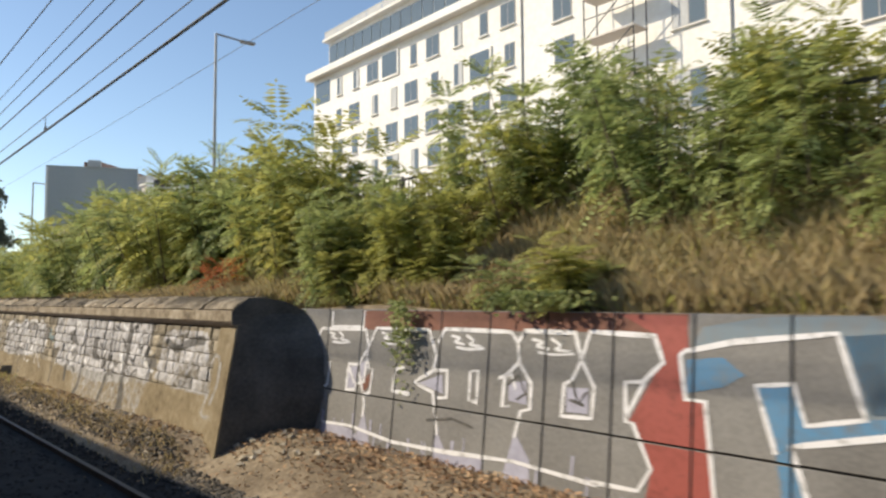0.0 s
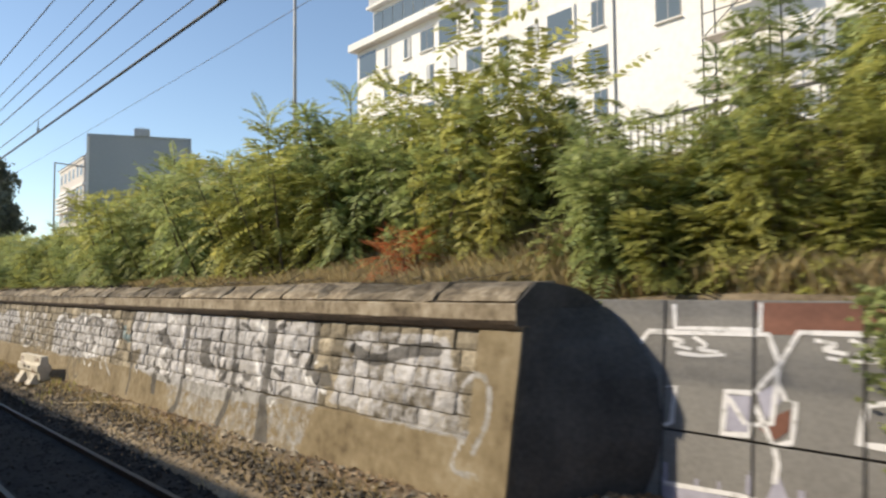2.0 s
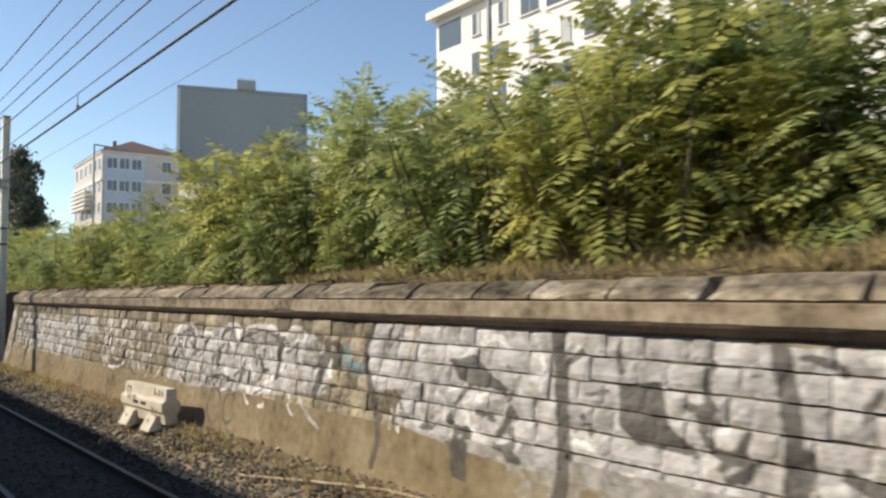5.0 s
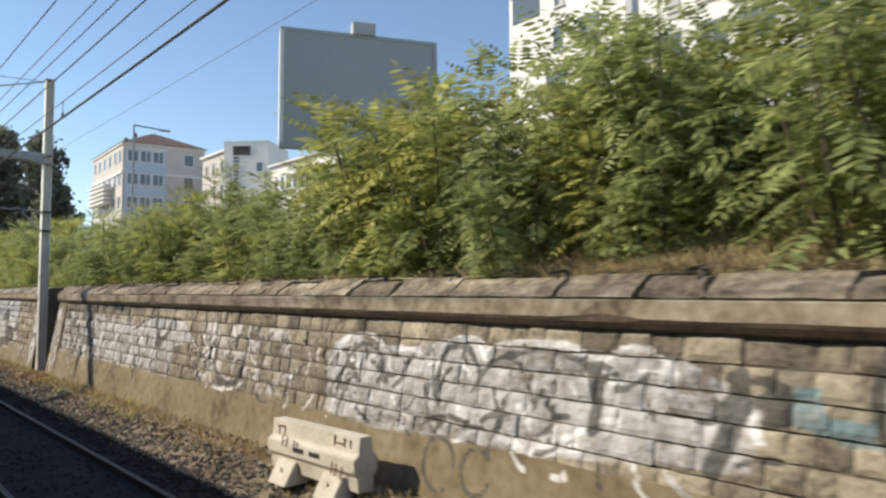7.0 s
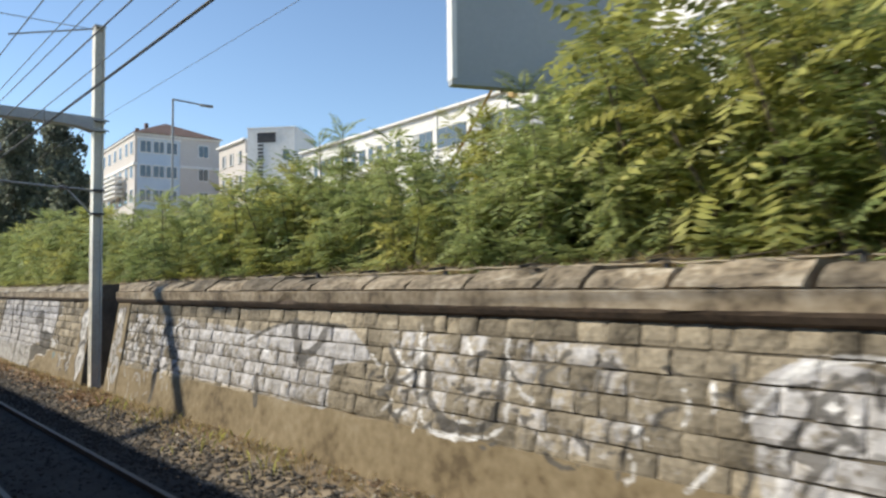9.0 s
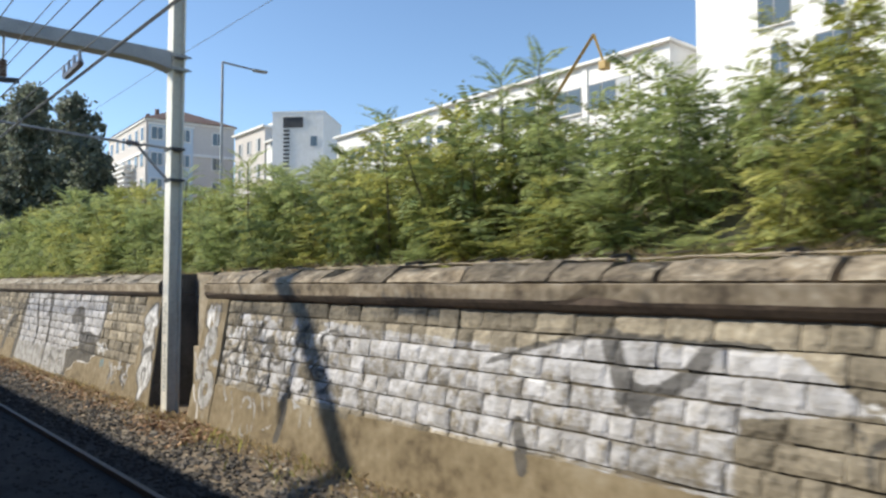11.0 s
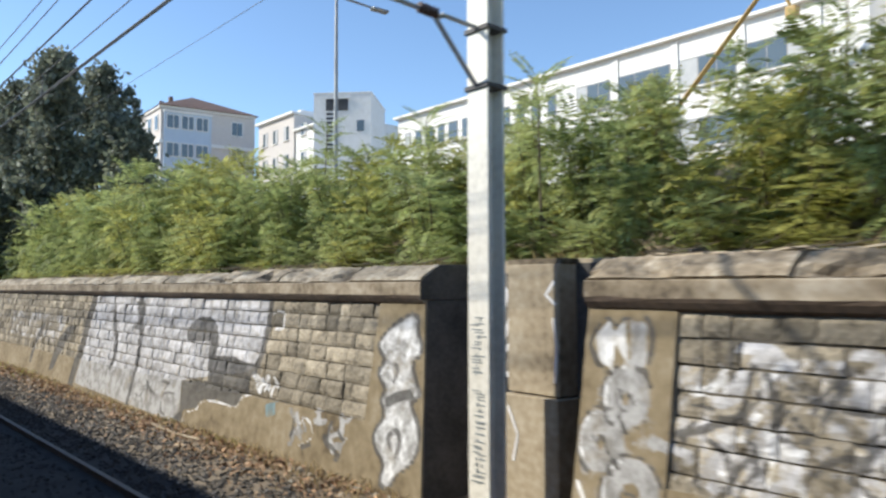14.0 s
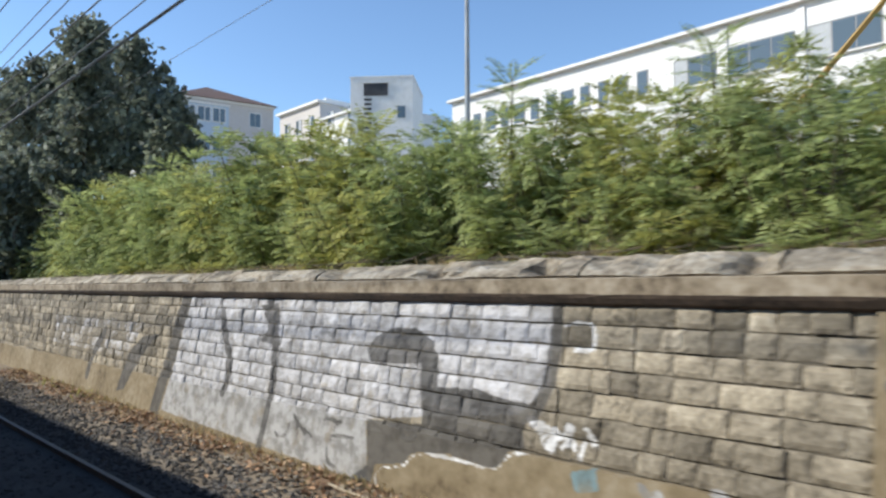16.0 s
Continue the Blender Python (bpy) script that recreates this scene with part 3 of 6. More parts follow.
# end pier of the first wall: a jagged top and three fat rings
fill(WHITE, (-46.19, 2.07), (-46.05, 2.24), (-45.97, 2.11), (-45.88, 2.25), (-45.8, 1.82), (-45.96, 2.01), (-45.97, 1.77), (-46.11, 1.84))
fill(SILVER, (-46.24, 2.1), (-45.7, 2.26), (-45.62, 1.8), (-45.5, 1.4), (-45.4, 0.6), (-45.5, 0.25), (-45.9, 0.2), (-46.2, 0.6), (-46.28, 1.2), (-46.1, 1.5), strength=0.47)
fill(SILVER, (-45.82, 2.2), (-45.64, 2.22), (-45.61, 1.83), (-45.77, 1.81))
for cx, cz, r in ((-45.80, 1.55, 0.17), (-46.03, 1.13, 0.18), (-45.68, 0.72, 0.22)):
    loop(SILVER, 0.20, cx, cz, r - 0.02)
    loop(DARK, 0.02, cx, cz, r + 0.10, 20, 320)
    loop(DARK, 0.03, cx, cz, 0.04, 0, 200)
    loop(DARK, 0.012, cx, cz, 0.11, 150, 330)
    loop(WHITE, 0.03, cx, cz, r + 0.06, 100, 230)
stroke(WHITE, 0.045, (-46.26, 0.75), (-46.1, 0.5), (-45.9, 0.45), (-45.85, 0.2))
stroke(DARK, 0.03, (-46.24, 2.04), (-46.1, 2.28), (-45.97, 2.16), (-45.86, 2.29), (-45.58, 2.27), (-45.57, 1.8), (-45.75, 1.77))
stroke(DARK, 0.04, (-45.97, 1.75), (-46.14, 1.8), (-46.24, 2.0))
# pale letters of the second wall
fill(SILVER, (-62.16, 2.4), (-52.77, 2.36), (-52.73, 1.51), (-53.1, 1.15), (-55.78, 0.76), (-55.58, -0.03), (-62.76, 0.03))
fill(SILVER, (-72.0, 1.7), (-66.7, 1.75), (-64.6, 1.7), (-65.5, 0.9), (-72.0, 0.9), strength=0.485)
fill(DARK, (-55.9, 1.49), (-56.03, 1.67), (-55.82, 1.87), (-55.45, 1.98), (-54.98, 1.98), (-54.64, 1.83), (-54.49, 1.6), (-54.46, 1.3), (-53.74, 1.35), (-53.46, 1.29), (-52.84, 1.27), (-53.04, 0.99), (-52.97, 0.82), (-53.2, 0.76), (-53.27, 0.63), (-53.42, 0.54), (-53.78, 0.57), (-54.16, 0.59), (-54.77, 0.49), (-54.9, 0.34), (-55.46, 0.24), (-55.52, -0.02), (-56.08, -0.09), (-55.63, 0.2), (-55.78, 0.76), (-54.68, 0.83), (-54.76, 1.24), (-54.84, 1.55))
stroke(DARK, 0.13, (-52.74, 2.4), (-52.70, 2.04), (-52.73, 1.51), (-52.9, 1.2))
stroke(WHITE, 0.035, (-55.38, -0.06), (-55.46, 0.2), (-54.89, 0.30), (-54.72, 0.50), (-54.16, 0.56), (-53.34, 0.52), (-53.24, 0.72), (-52.9, 0.80), strength=0.6)
fill(TEAL, (-52.36, 0.71), (-52.07, 0.79), (-52.0, 0.6), (-52.3, 0.51), strength=0.7)
scribble(WHITE, 0.06, -52.75, -52.1, 0.8, 1.08, 12, 12, 0.25)
stroke(WHITE, 0.045, (-52.62, 2.1), (-52.34, 2.17), (-52.2, 2.06), (-52.23, 1.87), (-52.45, 1.88))
stroke(DARK, 0.2, (-60.7, 2.04), (-60.35, 1.54), (-60.05, 1.16), (-60.12, 0.66))
stroke(DARK, 0.18, (-59.0, 2.37), (-58.52, 1.64), (-58.4, 0.75), (-58.55, -0.15))
fill(DARK, (-59.24, 2.2), (-58.65, 2.25), (-58.4, 1.56), (-59.2, 1.6), (-58.8, 1.8), strength=0.62)
stroke(DARK, 0.5, (-62.4, 2.45), (-62.7, 1.42), (-63.1, 0.0))
fill(DARK, (-63.6, 1.5), (-64.51, 1.42), (-65.3, 1.0), (-65.6, 0.1), (-65.1, 0.2), (-64.4, 1.0))
stroke(DARK, 0.3, (-67.3, 1.4), (-67.8, 0.9), (-68.0, 0.3))
scribble(SILVER, 0.07, -51.5, -50.75, 0.3, 0.75, 9, 13, 0.35)
scribble(SILVER, 0.07, -50.5, -50.05, 0.38, 0.75, 7, 14, 0.3)
scribble(DARK, 0.04, -51.5, -50.1, 0.3, 0.75, 7, 15, 0.3)
stroke(WHITE, 0.035, (-51.42, 0.37), (-51.13, 0.73), (-50.8, 0.45), (-51.22, 0.27))
scribble(DARK, 0.03, -57.8, -56.2, 0.1, 0.6, 8, 16, 0.6)
# tall tag on the end pier of the second wall
P2 = [(-49.0, 2.21), (-48.84, 2.14), (-48.87, 2.0), (-48.74, 1.88), (-48.72, 1.71), (-48.9, 1.62), (-48.74, 1.37), (-48.62, 1.23), (-48.86, 1.16), (-48.58, 0.9), (-48.55, 0.64), (-48.66, 0.45), (-48.9, 0.3), (-49.05, 0.08), (-49.25, 0.16), (-49.15, 0.39), (-49.43, 0.54), (-49.48, 0.73), (-49.26, 0.94), (-49.45, 1.12), (-49.3, 1.24), (-49.6, 1.46), (-49.38, 1.59), (-49.66, 1.78), (-49.47, 1.97), (-49.21, 2.13)]
fill(SILVER, *P2)
fill(WHITE, *P2, strength=0.5)
stroke(DARK, 0.05, *P2, P2[0])
stroke(WHITE, 0.04, (-49.45, 1.87), (-49.12, 1.96), (-48.95, 1.83), (-48.98, 1.62))
stroke(DARK, 0.1, (-49.26, 1.1), (-49.05, 1.2), (-48.85, 1.24))
stroke(DARK, 0.06, (-49.09, 0.59), (-49.18, 0.71), (-49.0, 0.82), (-48.9, 0.68), (-48.95, 0.5))
stroke(DARK, 0.04, (-49.4, 1.6), (-49.1, 1.55), (-49.2, 1.35))
stroke(WHITE, 0.04, (-49.4, 0.6), (-49.42, 0.78), (-49.2, 0.92))


def paint_cover(verts):
    """How deep each point of a wall lies inside each paint: 0.5 on its edge."""
    v = np.array(verts, float)
    x, z = v[:, 0], v[:, 2]
    out = np.zeros((len(v), 4))
    for layer, half, strength, pts in SPRAY:
        lo, hi = pts.min(0) - 0.3, pts.max(0) + 0.3
        near = np.nonzero((x > lo[0]) & (x < hi[0]) & (z > lo[1]) & (z < hi[1]))[0]
        if not len(near):
            continue
        p = np.stack((x[near], z[near]), 1)
        a, b = (pts[:-1], pts[1:]) if half is not None else (pts, np.roll(pts, -1, 0))
        d = b - a
        u = np.clip(((p[:, None] - a) * d).sum(2) / np.maximum((d * d).sum(1), 1e-9), 0, 1)
        dist = np.sqrt((((a + d * u[..., None]) - p[:, None]) ** 2).sum(2)).min(1)
        if half is not None:
            dist = dist - half
        else:
            cross = ((a[:, 1] > p[:, None, 1]) != (b[:, 1] > p[:, None, 1])) & (p[:, None, 0] < d[:, 0] * (p[:, None, 1] - a[:, 1]) / np.where(np.abs(d[:, 1]) < 1e-9, 1e-9, d[:, 1]) + a[:, 0])
            dist = np.where(cross.sum(1) % 2 == 1, -dist, dist)
        out[near, layer] = np.maximum(out[near, layer], np.clip(0.5 - dist / 0.24, 0, strength))
    return out


def spray_on(ob):
    me = ob.data
    co = np.empty(len(me.vertices) * 3)
    me.vertices.foreach_get("co", co)
    at = me.color_attributes.new("paint", "FLOAT_COLOR", "POINT")
    at.data.foreach_set("color", paint_cover(co.reshape(-1, 3)).ravel())




def lay_courses(xa, xb):
    """Regular courses with open bed joints and tight upright joints."""
    found, z = [], 2.335
    while z > 0.5:
        h = random.uniform(0.205, 0.245)
        x = xa + random.uniform(-0.1, 0.0)
        while x < xb - 0.05:
            w = min(random.choice((0.22, 0.27, 0.32, 0.36, 0.42, 0.5)) * random.uniform(0.86, 1.14), xb - x)
            if xb - x - w < 0.15:
                w = xb - x
            if z - h * 0.2 > plinth_z(x):
                a, b = random.uniform(-0.007, 0.007), random.uniform(-0.004, 0.004)
                found.append((max(x, xa), x + w, z - h + a * 0.5, z + b, random.uniform(-0.012, 0.02)))
            x += w
        z -= h
    return found


def stone_arrays(x0, x1, z0, z1, proud):
    g, gx = random.uniform(0.006, 0.014), random.uniform(0.003, 0.009)
    x0, x1, z0, z1 = x0 + gx, x1 - gx, z0 + g, z1 - g
    cell = 0.05 if x1 > -67 else 0.1
    nx, nz = max(3, round((x1 - x0) / cell)), max(2, round((z1 - z0) / cell))
    seed = random.random() * 90
    skew = random.uniform(-0.012, 0.012)
    verts, faces = [], []
    for j in range(nz + 1):
        for i in range(nx + 1):
            u, v = i / nx, j / nz
            x, z = x0 + (x1 - x0) * u + skew * (v - 0.5), z0 + (z1 - z0) * v + skew * 0.6 * (u - 0.5)
            edge = min(min(u, 1 - u) * (x1 - x0), min(v, 1 - v) * (z1 - z0))
            rag = 0.006 * noise.noise(Vector((x * 15, z * 15, seed))) if edge < 0.01 else 0
            bulge = 0.016 * min(1, edge / 0.04) + 0.017 * noise.noise(Vector((x * 5, z * 7, seed))) + 0.008 * noise.noise(Vector((x * 19, z * 21, seed)))
            verts.append((x + rag, wall_front(x, z) - proud - bulge, z + rag))
    k = nx + 1
    for j in range(nz):
        for i in range(nx):
            faces.append((j * k + i, j * k + i + 1, (j + 1) * k + i + 1, (j + 1) * k + i))
    rim = list(range(k)) + [j * k + nx for j in range(1, nz + 1)] + [nz * k + i for i in range(nx - 1, -1, -1)] + [j * k for j in range(nz - 1, 0, -1)]
    n0 = len(verts)
    for r in rim:
        x, y, z = verts[r]
        verts.append((x, wall_front(x, z) + 0.06, z))
    for a in range(len(rim)):
        b = (a + 1) % len(rim)
        faces.append((rim[b], rim[a], n0 + a, n0 + b))
    return verts, faces


def rendered_face(name, xa, xb, top, proud, wall, cell, label, flare=0.0):
    """A sheet of render that follows the batter, turned in at its top."""
    n, rows = max(2, int((xb - xa) / cell)), max(3, int(1.6 / cell))
    verts, faces = [], []
    for i in range(n + 1):
        x = xa + (xb - xa) * i / n
        zt = top(x)
        verts.append((x, wall_front(x, zt) + 0.06, zt + 0.012))
        for j in range(rows + 1):
            z = zt + (-0.45 - zt) * j / rows
            y = wall_front(x, z) - proud - 0.012 * noise.noise(Vector((x * 1.3, z * 1.3, 1))) - 0.006 * noise.noise(Vector((x * 6, z * 6, 4)))
            verts.append((x + flare * (2.37 - z) * i / n, y, z))
    k = rows + 2
    for i in range(n):
        for j in range(k - 1):
            faces.append((i * k + j, i * k + j + 1, (i + 1) * k + j + 1, (i + 1) * k + j))
    o = from_arrays(name, verts, faces, M_PLINTH, wall)
    spray_on(o)
    return tagged(o, label)


def ribbon(bm, pts, width, front, lift=0.005, step=0.05, soft=False):
    """A painted stroke that follows the wall."""
    pts = rounded(pts) if soft else pts
    dense = []
    for (x0, z0), (x1, z1) in zip(pts, pts[1:]):
        n = max(1, int(math.hypot(x1 - x0, z1 - z0) / step))
        dense += [(x0 + (x1 - x0) * i / n, z0 + (z1 - z0) * i / n) for i in range(n)]
    dense.append(pts[-1])
    rows, wob = [], random.random() * 50
    for i, (x, z) in enumerate(dense):
        a, b = dense[max(0, i - 2)], dense[min(len(dense) - 1, i + 2)]
        dx, dz = b[0] - a[0], b[1] - a[1]
        l = math.hypot(dx, dz) or 1
        w = width * (0.5 + 0.16 * noise.noise(Vector((i * 0.15, wob, 0))))
        row = []
        for s in (-1, 0, 1):
            px, pz = x - dz / l * w * s, z + dx / l * w * s
            row.append(bm.verts.new((px, front(px, pz) - lift, pz)))
        rows.append(row)
    for a, b in zip(rows, rows[1:]):
        for k in (0, 1):
            bm.faces.new((a[k], b[k], b[k + 1], a[k + 1]))


def patch(bm, poly, front, lift=0.004):
    bm.faces.new([bm.verts.new((x, front(x, z) - lift, z)) for x, z in poly])


def stone_wall(name, label, xa, xb, near, ends, slab, flare=0.0, broken=False):
    """A battered rubble wall: mortar core, squared stones, rendered plinth and pilasters, coping slabs."""
    wall = thing(name, label, "wall", kind="structure")
    # core
    core = bmesh.new()
    n = max(2, int((xb - xa) / 3))
    ring = []
    for i in range(n + 1):
        x = xa + (xb - xa) * i / n
        depth = 8.45 if x > -14 else 7.9
        ring.append([core.verts.new(v) for v in ((x, wall_front(x, -0.8) + 0.02, -0.8), (x, wall_front(x, 2.4) + 0.02, 2.4), (x, depth, 2.5), (x, depth, -0.8))])
    for a, b in zip(ring, ring[1:]):
        for i in range(4):
            core.faces.new((a[i], a[(i + 1) % 4], b[(i + 1) % 4], b[i]))
    core.faces.new(ring[0])
    core.faces.new(ring[-1][::-1])
    bmesh.ops.recalc_face_normals(core, faces=core.faces)
    part("wall_core", core, M_MORTAR, wall)
    rendered_face("plinth", xa, xb, lambda x: plinth_z(x) + 0.03 * noise.noise(Vector((x * 1.3, 0, 5))), 0.036, wall, 0.055, "stained brown render plinth")
    for x0, x1 in ends:
        p = bmesh.new()
        prism(p, [(wall_front(x0, -0.7) - 0.03, -0.7), (wall_front(x0, 2.36) - 0.03, 2.36), (wall_front(x0, 2.36) + 0.5, 2.36), (wall_front(x0, 2.36) + 0.5, -0.7)], x0, x1)
        for v in p.verts:
            v.co.x += flare * (2.37 - v.co.z) if v.co.x > x1 - 0.01 else 0
        pier = part("pilaster", p, M_RENDER, wall, "smooth rendered end pier")
        rendered_face("pilaster_face", x0, x1, lambda x: 2.37, 0.05, pier, 0.035, "rendered face with layered silver tags", flare)
    # cornice and coping slabs
    bm = bmesh.new()
    n = int((xb - xa) / 0.25)
    rings = []
    for i in range(n + 1):
        px = xa + (xb - xa) * i / n
        y0 = wall_front(px, 2.33) - 0.13
        back = 8.45 if px > -13 else 7.95
        wob = 0.014 * noise.noise(Vector((px * 1.7, 4, 2))) + 0.014 * noise.noise(Vector((px * 5.1, 4, 2)))
        chip = 0.10 * max(0, noise.noise(Vector((px * 0.9, 3, 8))) - 0.32)
        yw = wall_front(px, 2.31) - 0.015
        rings.append([bm.verts.new((px, yy, zz)) for yy, zz in ((yw, 2.315), (y0 + 0.055, 2.345), (y0 + 0.012, 2.40), (y0 - 0.004 + wob + chip, 2.435 + 0.5 * wob + chip), (y0 + wob, 2.59), (y0 + 0.02, 2.602), (back, 2.602), (back, 2.315))])
    for a, b in zip(rings, rings[1:]):
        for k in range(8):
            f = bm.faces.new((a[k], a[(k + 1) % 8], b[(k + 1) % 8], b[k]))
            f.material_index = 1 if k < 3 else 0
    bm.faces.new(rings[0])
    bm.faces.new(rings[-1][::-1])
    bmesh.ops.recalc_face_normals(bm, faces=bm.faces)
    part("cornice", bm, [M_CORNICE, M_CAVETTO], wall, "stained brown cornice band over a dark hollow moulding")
    # end face, its shade put into the colour
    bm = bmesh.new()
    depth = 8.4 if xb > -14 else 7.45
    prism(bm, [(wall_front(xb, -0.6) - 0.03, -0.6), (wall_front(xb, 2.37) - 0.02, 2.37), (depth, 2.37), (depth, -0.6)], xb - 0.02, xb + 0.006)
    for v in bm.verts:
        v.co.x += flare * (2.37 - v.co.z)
    part("end_face", bm, M_SHADE, wall, "end face coloured dark for its own shade")
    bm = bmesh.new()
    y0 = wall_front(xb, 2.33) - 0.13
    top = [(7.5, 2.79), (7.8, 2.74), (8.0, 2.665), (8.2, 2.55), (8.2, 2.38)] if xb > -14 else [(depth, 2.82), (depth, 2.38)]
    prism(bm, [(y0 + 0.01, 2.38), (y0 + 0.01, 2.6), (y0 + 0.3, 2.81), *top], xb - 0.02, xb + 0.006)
    part("end_face", bm, M_SHADE, wall, "end face coloured dark for its own shade")
    x = xa
    while x < xb - 0.05:
        w = min(random.choice((0.62, 0.85, 1.0, 1.2, 1.5) if broken else (1.4, 2.2, 3.0)) * random.uniform(0.9, 1.1), xb - x)
        if xb - x - w < 0.5:
            w = xb - x
        y0 = wall_front(x + w / 2, 2.33) - 0.13 + random.uniform(-0.02, 0.025)
        back = 7.5 if x > -13 else 7.95
        top_z = 2.82 + random.uniform(-0.03, 0.025)
        bm = bmesh.new()
        n = max(5, int(w / 0.1))
        rings = []
        drop = random.choice((0.0, 0.04, 0.08, 0.14) if broken else (0.08, 0.14, 0.2))
        gap = random.choice((0.008, 0.022, 0.04, 0.055) if broken else (0.004, 0.008))
        slant = random.uniform(-0.22, 0.05)
        for i in range(n + 1):
            u = i / n
            px = x + gap + (w - 2 * gap) * u
            row = []
            for j, (dy, zz, amp) in enumerate(((0.05, 2.606, 0.0), (0.015, 2.625, 0.3), (0.05, 2.665, 0.8), (0.11, 2.71, 1.0), (0.20, 2.755, 1.0), (0.31, top_z, 1.0))):
                r = 0.042 * noise.noise(Vector((px * 2.6, j * 0.6, 7))) + 0.036 * noise.noise(Vector((px * 8.3, j * 1.4, 3)))
                chip = drop * max(0, noise.noise(Vector((px * 2.2, j * 0.3, 1))))
                row.append(bm.verts.new((px + slant * dy, y0 + dy + amp * (r + 2 * chip), zz + amp * (0.6 * r - chip))))
            row += [bm.verts.new((px, back, top_z + 0.02)), bm.verts.new((px, back, 2.606))]
            rings.append(row)
        for a, b in zip(rings, rings[1:]):
            for k in range(8):
                bm.faces.new((a[k], a[(k + 1) % 8], b[(k + 1) % 8], b[k]))
        bm.faces.new(rings[0])
        bm.faces.new(rings[-1][::-1])
        bmesh.ops.recalc_face_normals(bm, faces=bm.faces)
        part("coping_slab", bm, slab, wall)
        x += w
    # stones
    sa, sb = xa, xb
    for e in ends:
        if abs(e[0] - xa) < 0.1:
            sa = e[1]
        if abs(e[1] - xb) < 0.1:
            sb = e[0]
    laid = lay_courses(sa, sb)
    rest_v, rest_f, made = [], [], 0
    for s in laid:
        v, f = stone_arrays(*s)
        if near[0] < (s[0] + s[1]) / 2 < near[1] and made < 300:
            made += 1
            spray_on(from_arrays("stone", v, f, M_STONE, wall))
        else:
            c = len(rest_v)
            rest_v += v
            rest_f += [tuple(c + i for i in q) for q in f]
    spray_on(from_arrays("stones", rest_v, rest_f, M_STONE_J, wall, "stuff"))
    return wall


wall_one = stone_wall("wall_south", "weathered rubble stone retaining wall with silver graffiti and coping", -46.3, -11.0, (-31.0, -13.0), [(-46.3, -45.35), (-11.6, -11.0)], M_COPING, broken=True)
wall_two = stone_wall("wall_north", "grey stone retaining wall with faded white graffiti and coping", -98.0, -48.78, (-66.0, -50.0), [(-49.7, -48.78)], M_COPING_PALE, 0.17)

# curved dark block against the panels, added for the first wall's shadow
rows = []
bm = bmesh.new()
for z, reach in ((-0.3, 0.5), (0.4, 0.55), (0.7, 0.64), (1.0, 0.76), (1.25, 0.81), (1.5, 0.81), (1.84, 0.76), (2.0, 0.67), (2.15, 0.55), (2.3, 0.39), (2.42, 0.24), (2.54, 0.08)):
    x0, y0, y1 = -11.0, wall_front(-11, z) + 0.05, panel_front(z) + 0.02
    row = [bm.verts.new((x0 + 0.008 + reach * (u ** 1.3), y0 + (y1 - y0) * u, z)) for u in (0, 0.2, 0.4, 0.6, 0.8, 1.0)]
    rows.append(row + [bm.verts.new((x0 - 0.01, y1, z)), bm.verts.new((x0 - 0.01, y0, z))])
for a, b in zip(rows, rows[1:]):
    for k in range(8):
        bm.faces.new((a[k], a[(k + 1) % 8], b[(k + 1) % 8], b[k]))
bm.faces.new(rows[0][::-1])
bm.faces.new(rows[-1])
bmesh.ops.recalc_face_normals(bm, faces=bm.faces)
part("wing", bm, M_SHADE, wall_one, "curved dark block standing in for shade at the wall's end")

# ---- the gap between the two stone walls ----
gap = thing("wall_recess", "tan rendered recess and pier between two stone walls", "wall", kind="structure")
part("back_wall", boxed((-47.54, 7.75, 1.0), (2.52, 0.7, 3.7), 0.01), M_RENDER, gap)
# Dark strip: the pier's shadow put into the colour.
part("soot_patch", boxed((-46.66, 7.392, 1.2), (0.72, 0.02, 3.2)), M_SHADE, gap, "dark strip of the recess standing in for the pier's shadow")
part("open_joint", boxed((-47.84, 7.385, 2.1), (0.06, 0.03, 1.5)), M_DARKJ, gap)
# Greyer strip: slanting shade from the second wall's end, painted in.
part("soot_patch", boxed((-48.42, 7.392, 1.2), (0.9, 0.02, 3.0)), M_SHADE_GREY, gap, "grey strip of the recess coloured for shade")
part("pier", boxed((-47.40, 7.26, 2.07), (0.76, 0.36, 1.44), 0.012), M_RENDER, gap)
part("pier_base", boxed((-47.38, 7.20, 0.32), (0.82, 0.42, 2.02), 0.015), M_RENDER, gap)
part("pier_cap", boxed((-47.40, 7.28, 2.82), (0.80, 0.36, 0.06), 0.01), M_COPING, gap)
back_front = lambda x, z: 7.38
for pts in ([(-48.5, 2.5), (-48.3, 2.78), (-48.25, 2.5)], [(-48.2, 2.75), (-48.28, 2.55), (-48.05, 2.5), (-48.12, 2.3)], [(-47.9, 2.5), (-48.02, 2.2), (-48.12, 1.95), (-48.2, 1.7), (-48.02, 1.85), (-47.95, 2.0)],
            [(-48.05, 1.62), (-47.9, 1.75), (-47.88, 1.5)], [(-48.25, 1.5), (-48.05, 1.48), (-47.9, 1.45)], [(-48.25, 1.3), (-48.15, 1.05), (-48.05, 1.02), (-48.12, 0.8), (-48.0, 0.5)], [(-48.0, 1.15), (-47.88, 1.2), (-47.9, 0.95)]):
    bm = bmesh.new()
    ribbon(bm, pts, 0.06, back_front, 0.005, soft=True)
    part("graffiti_stroke", bm, M_WHITEP, gap, "pale spray-painted tag")
rec_front = lambda x, z: 7.08 if z > 1.34 else 6.985
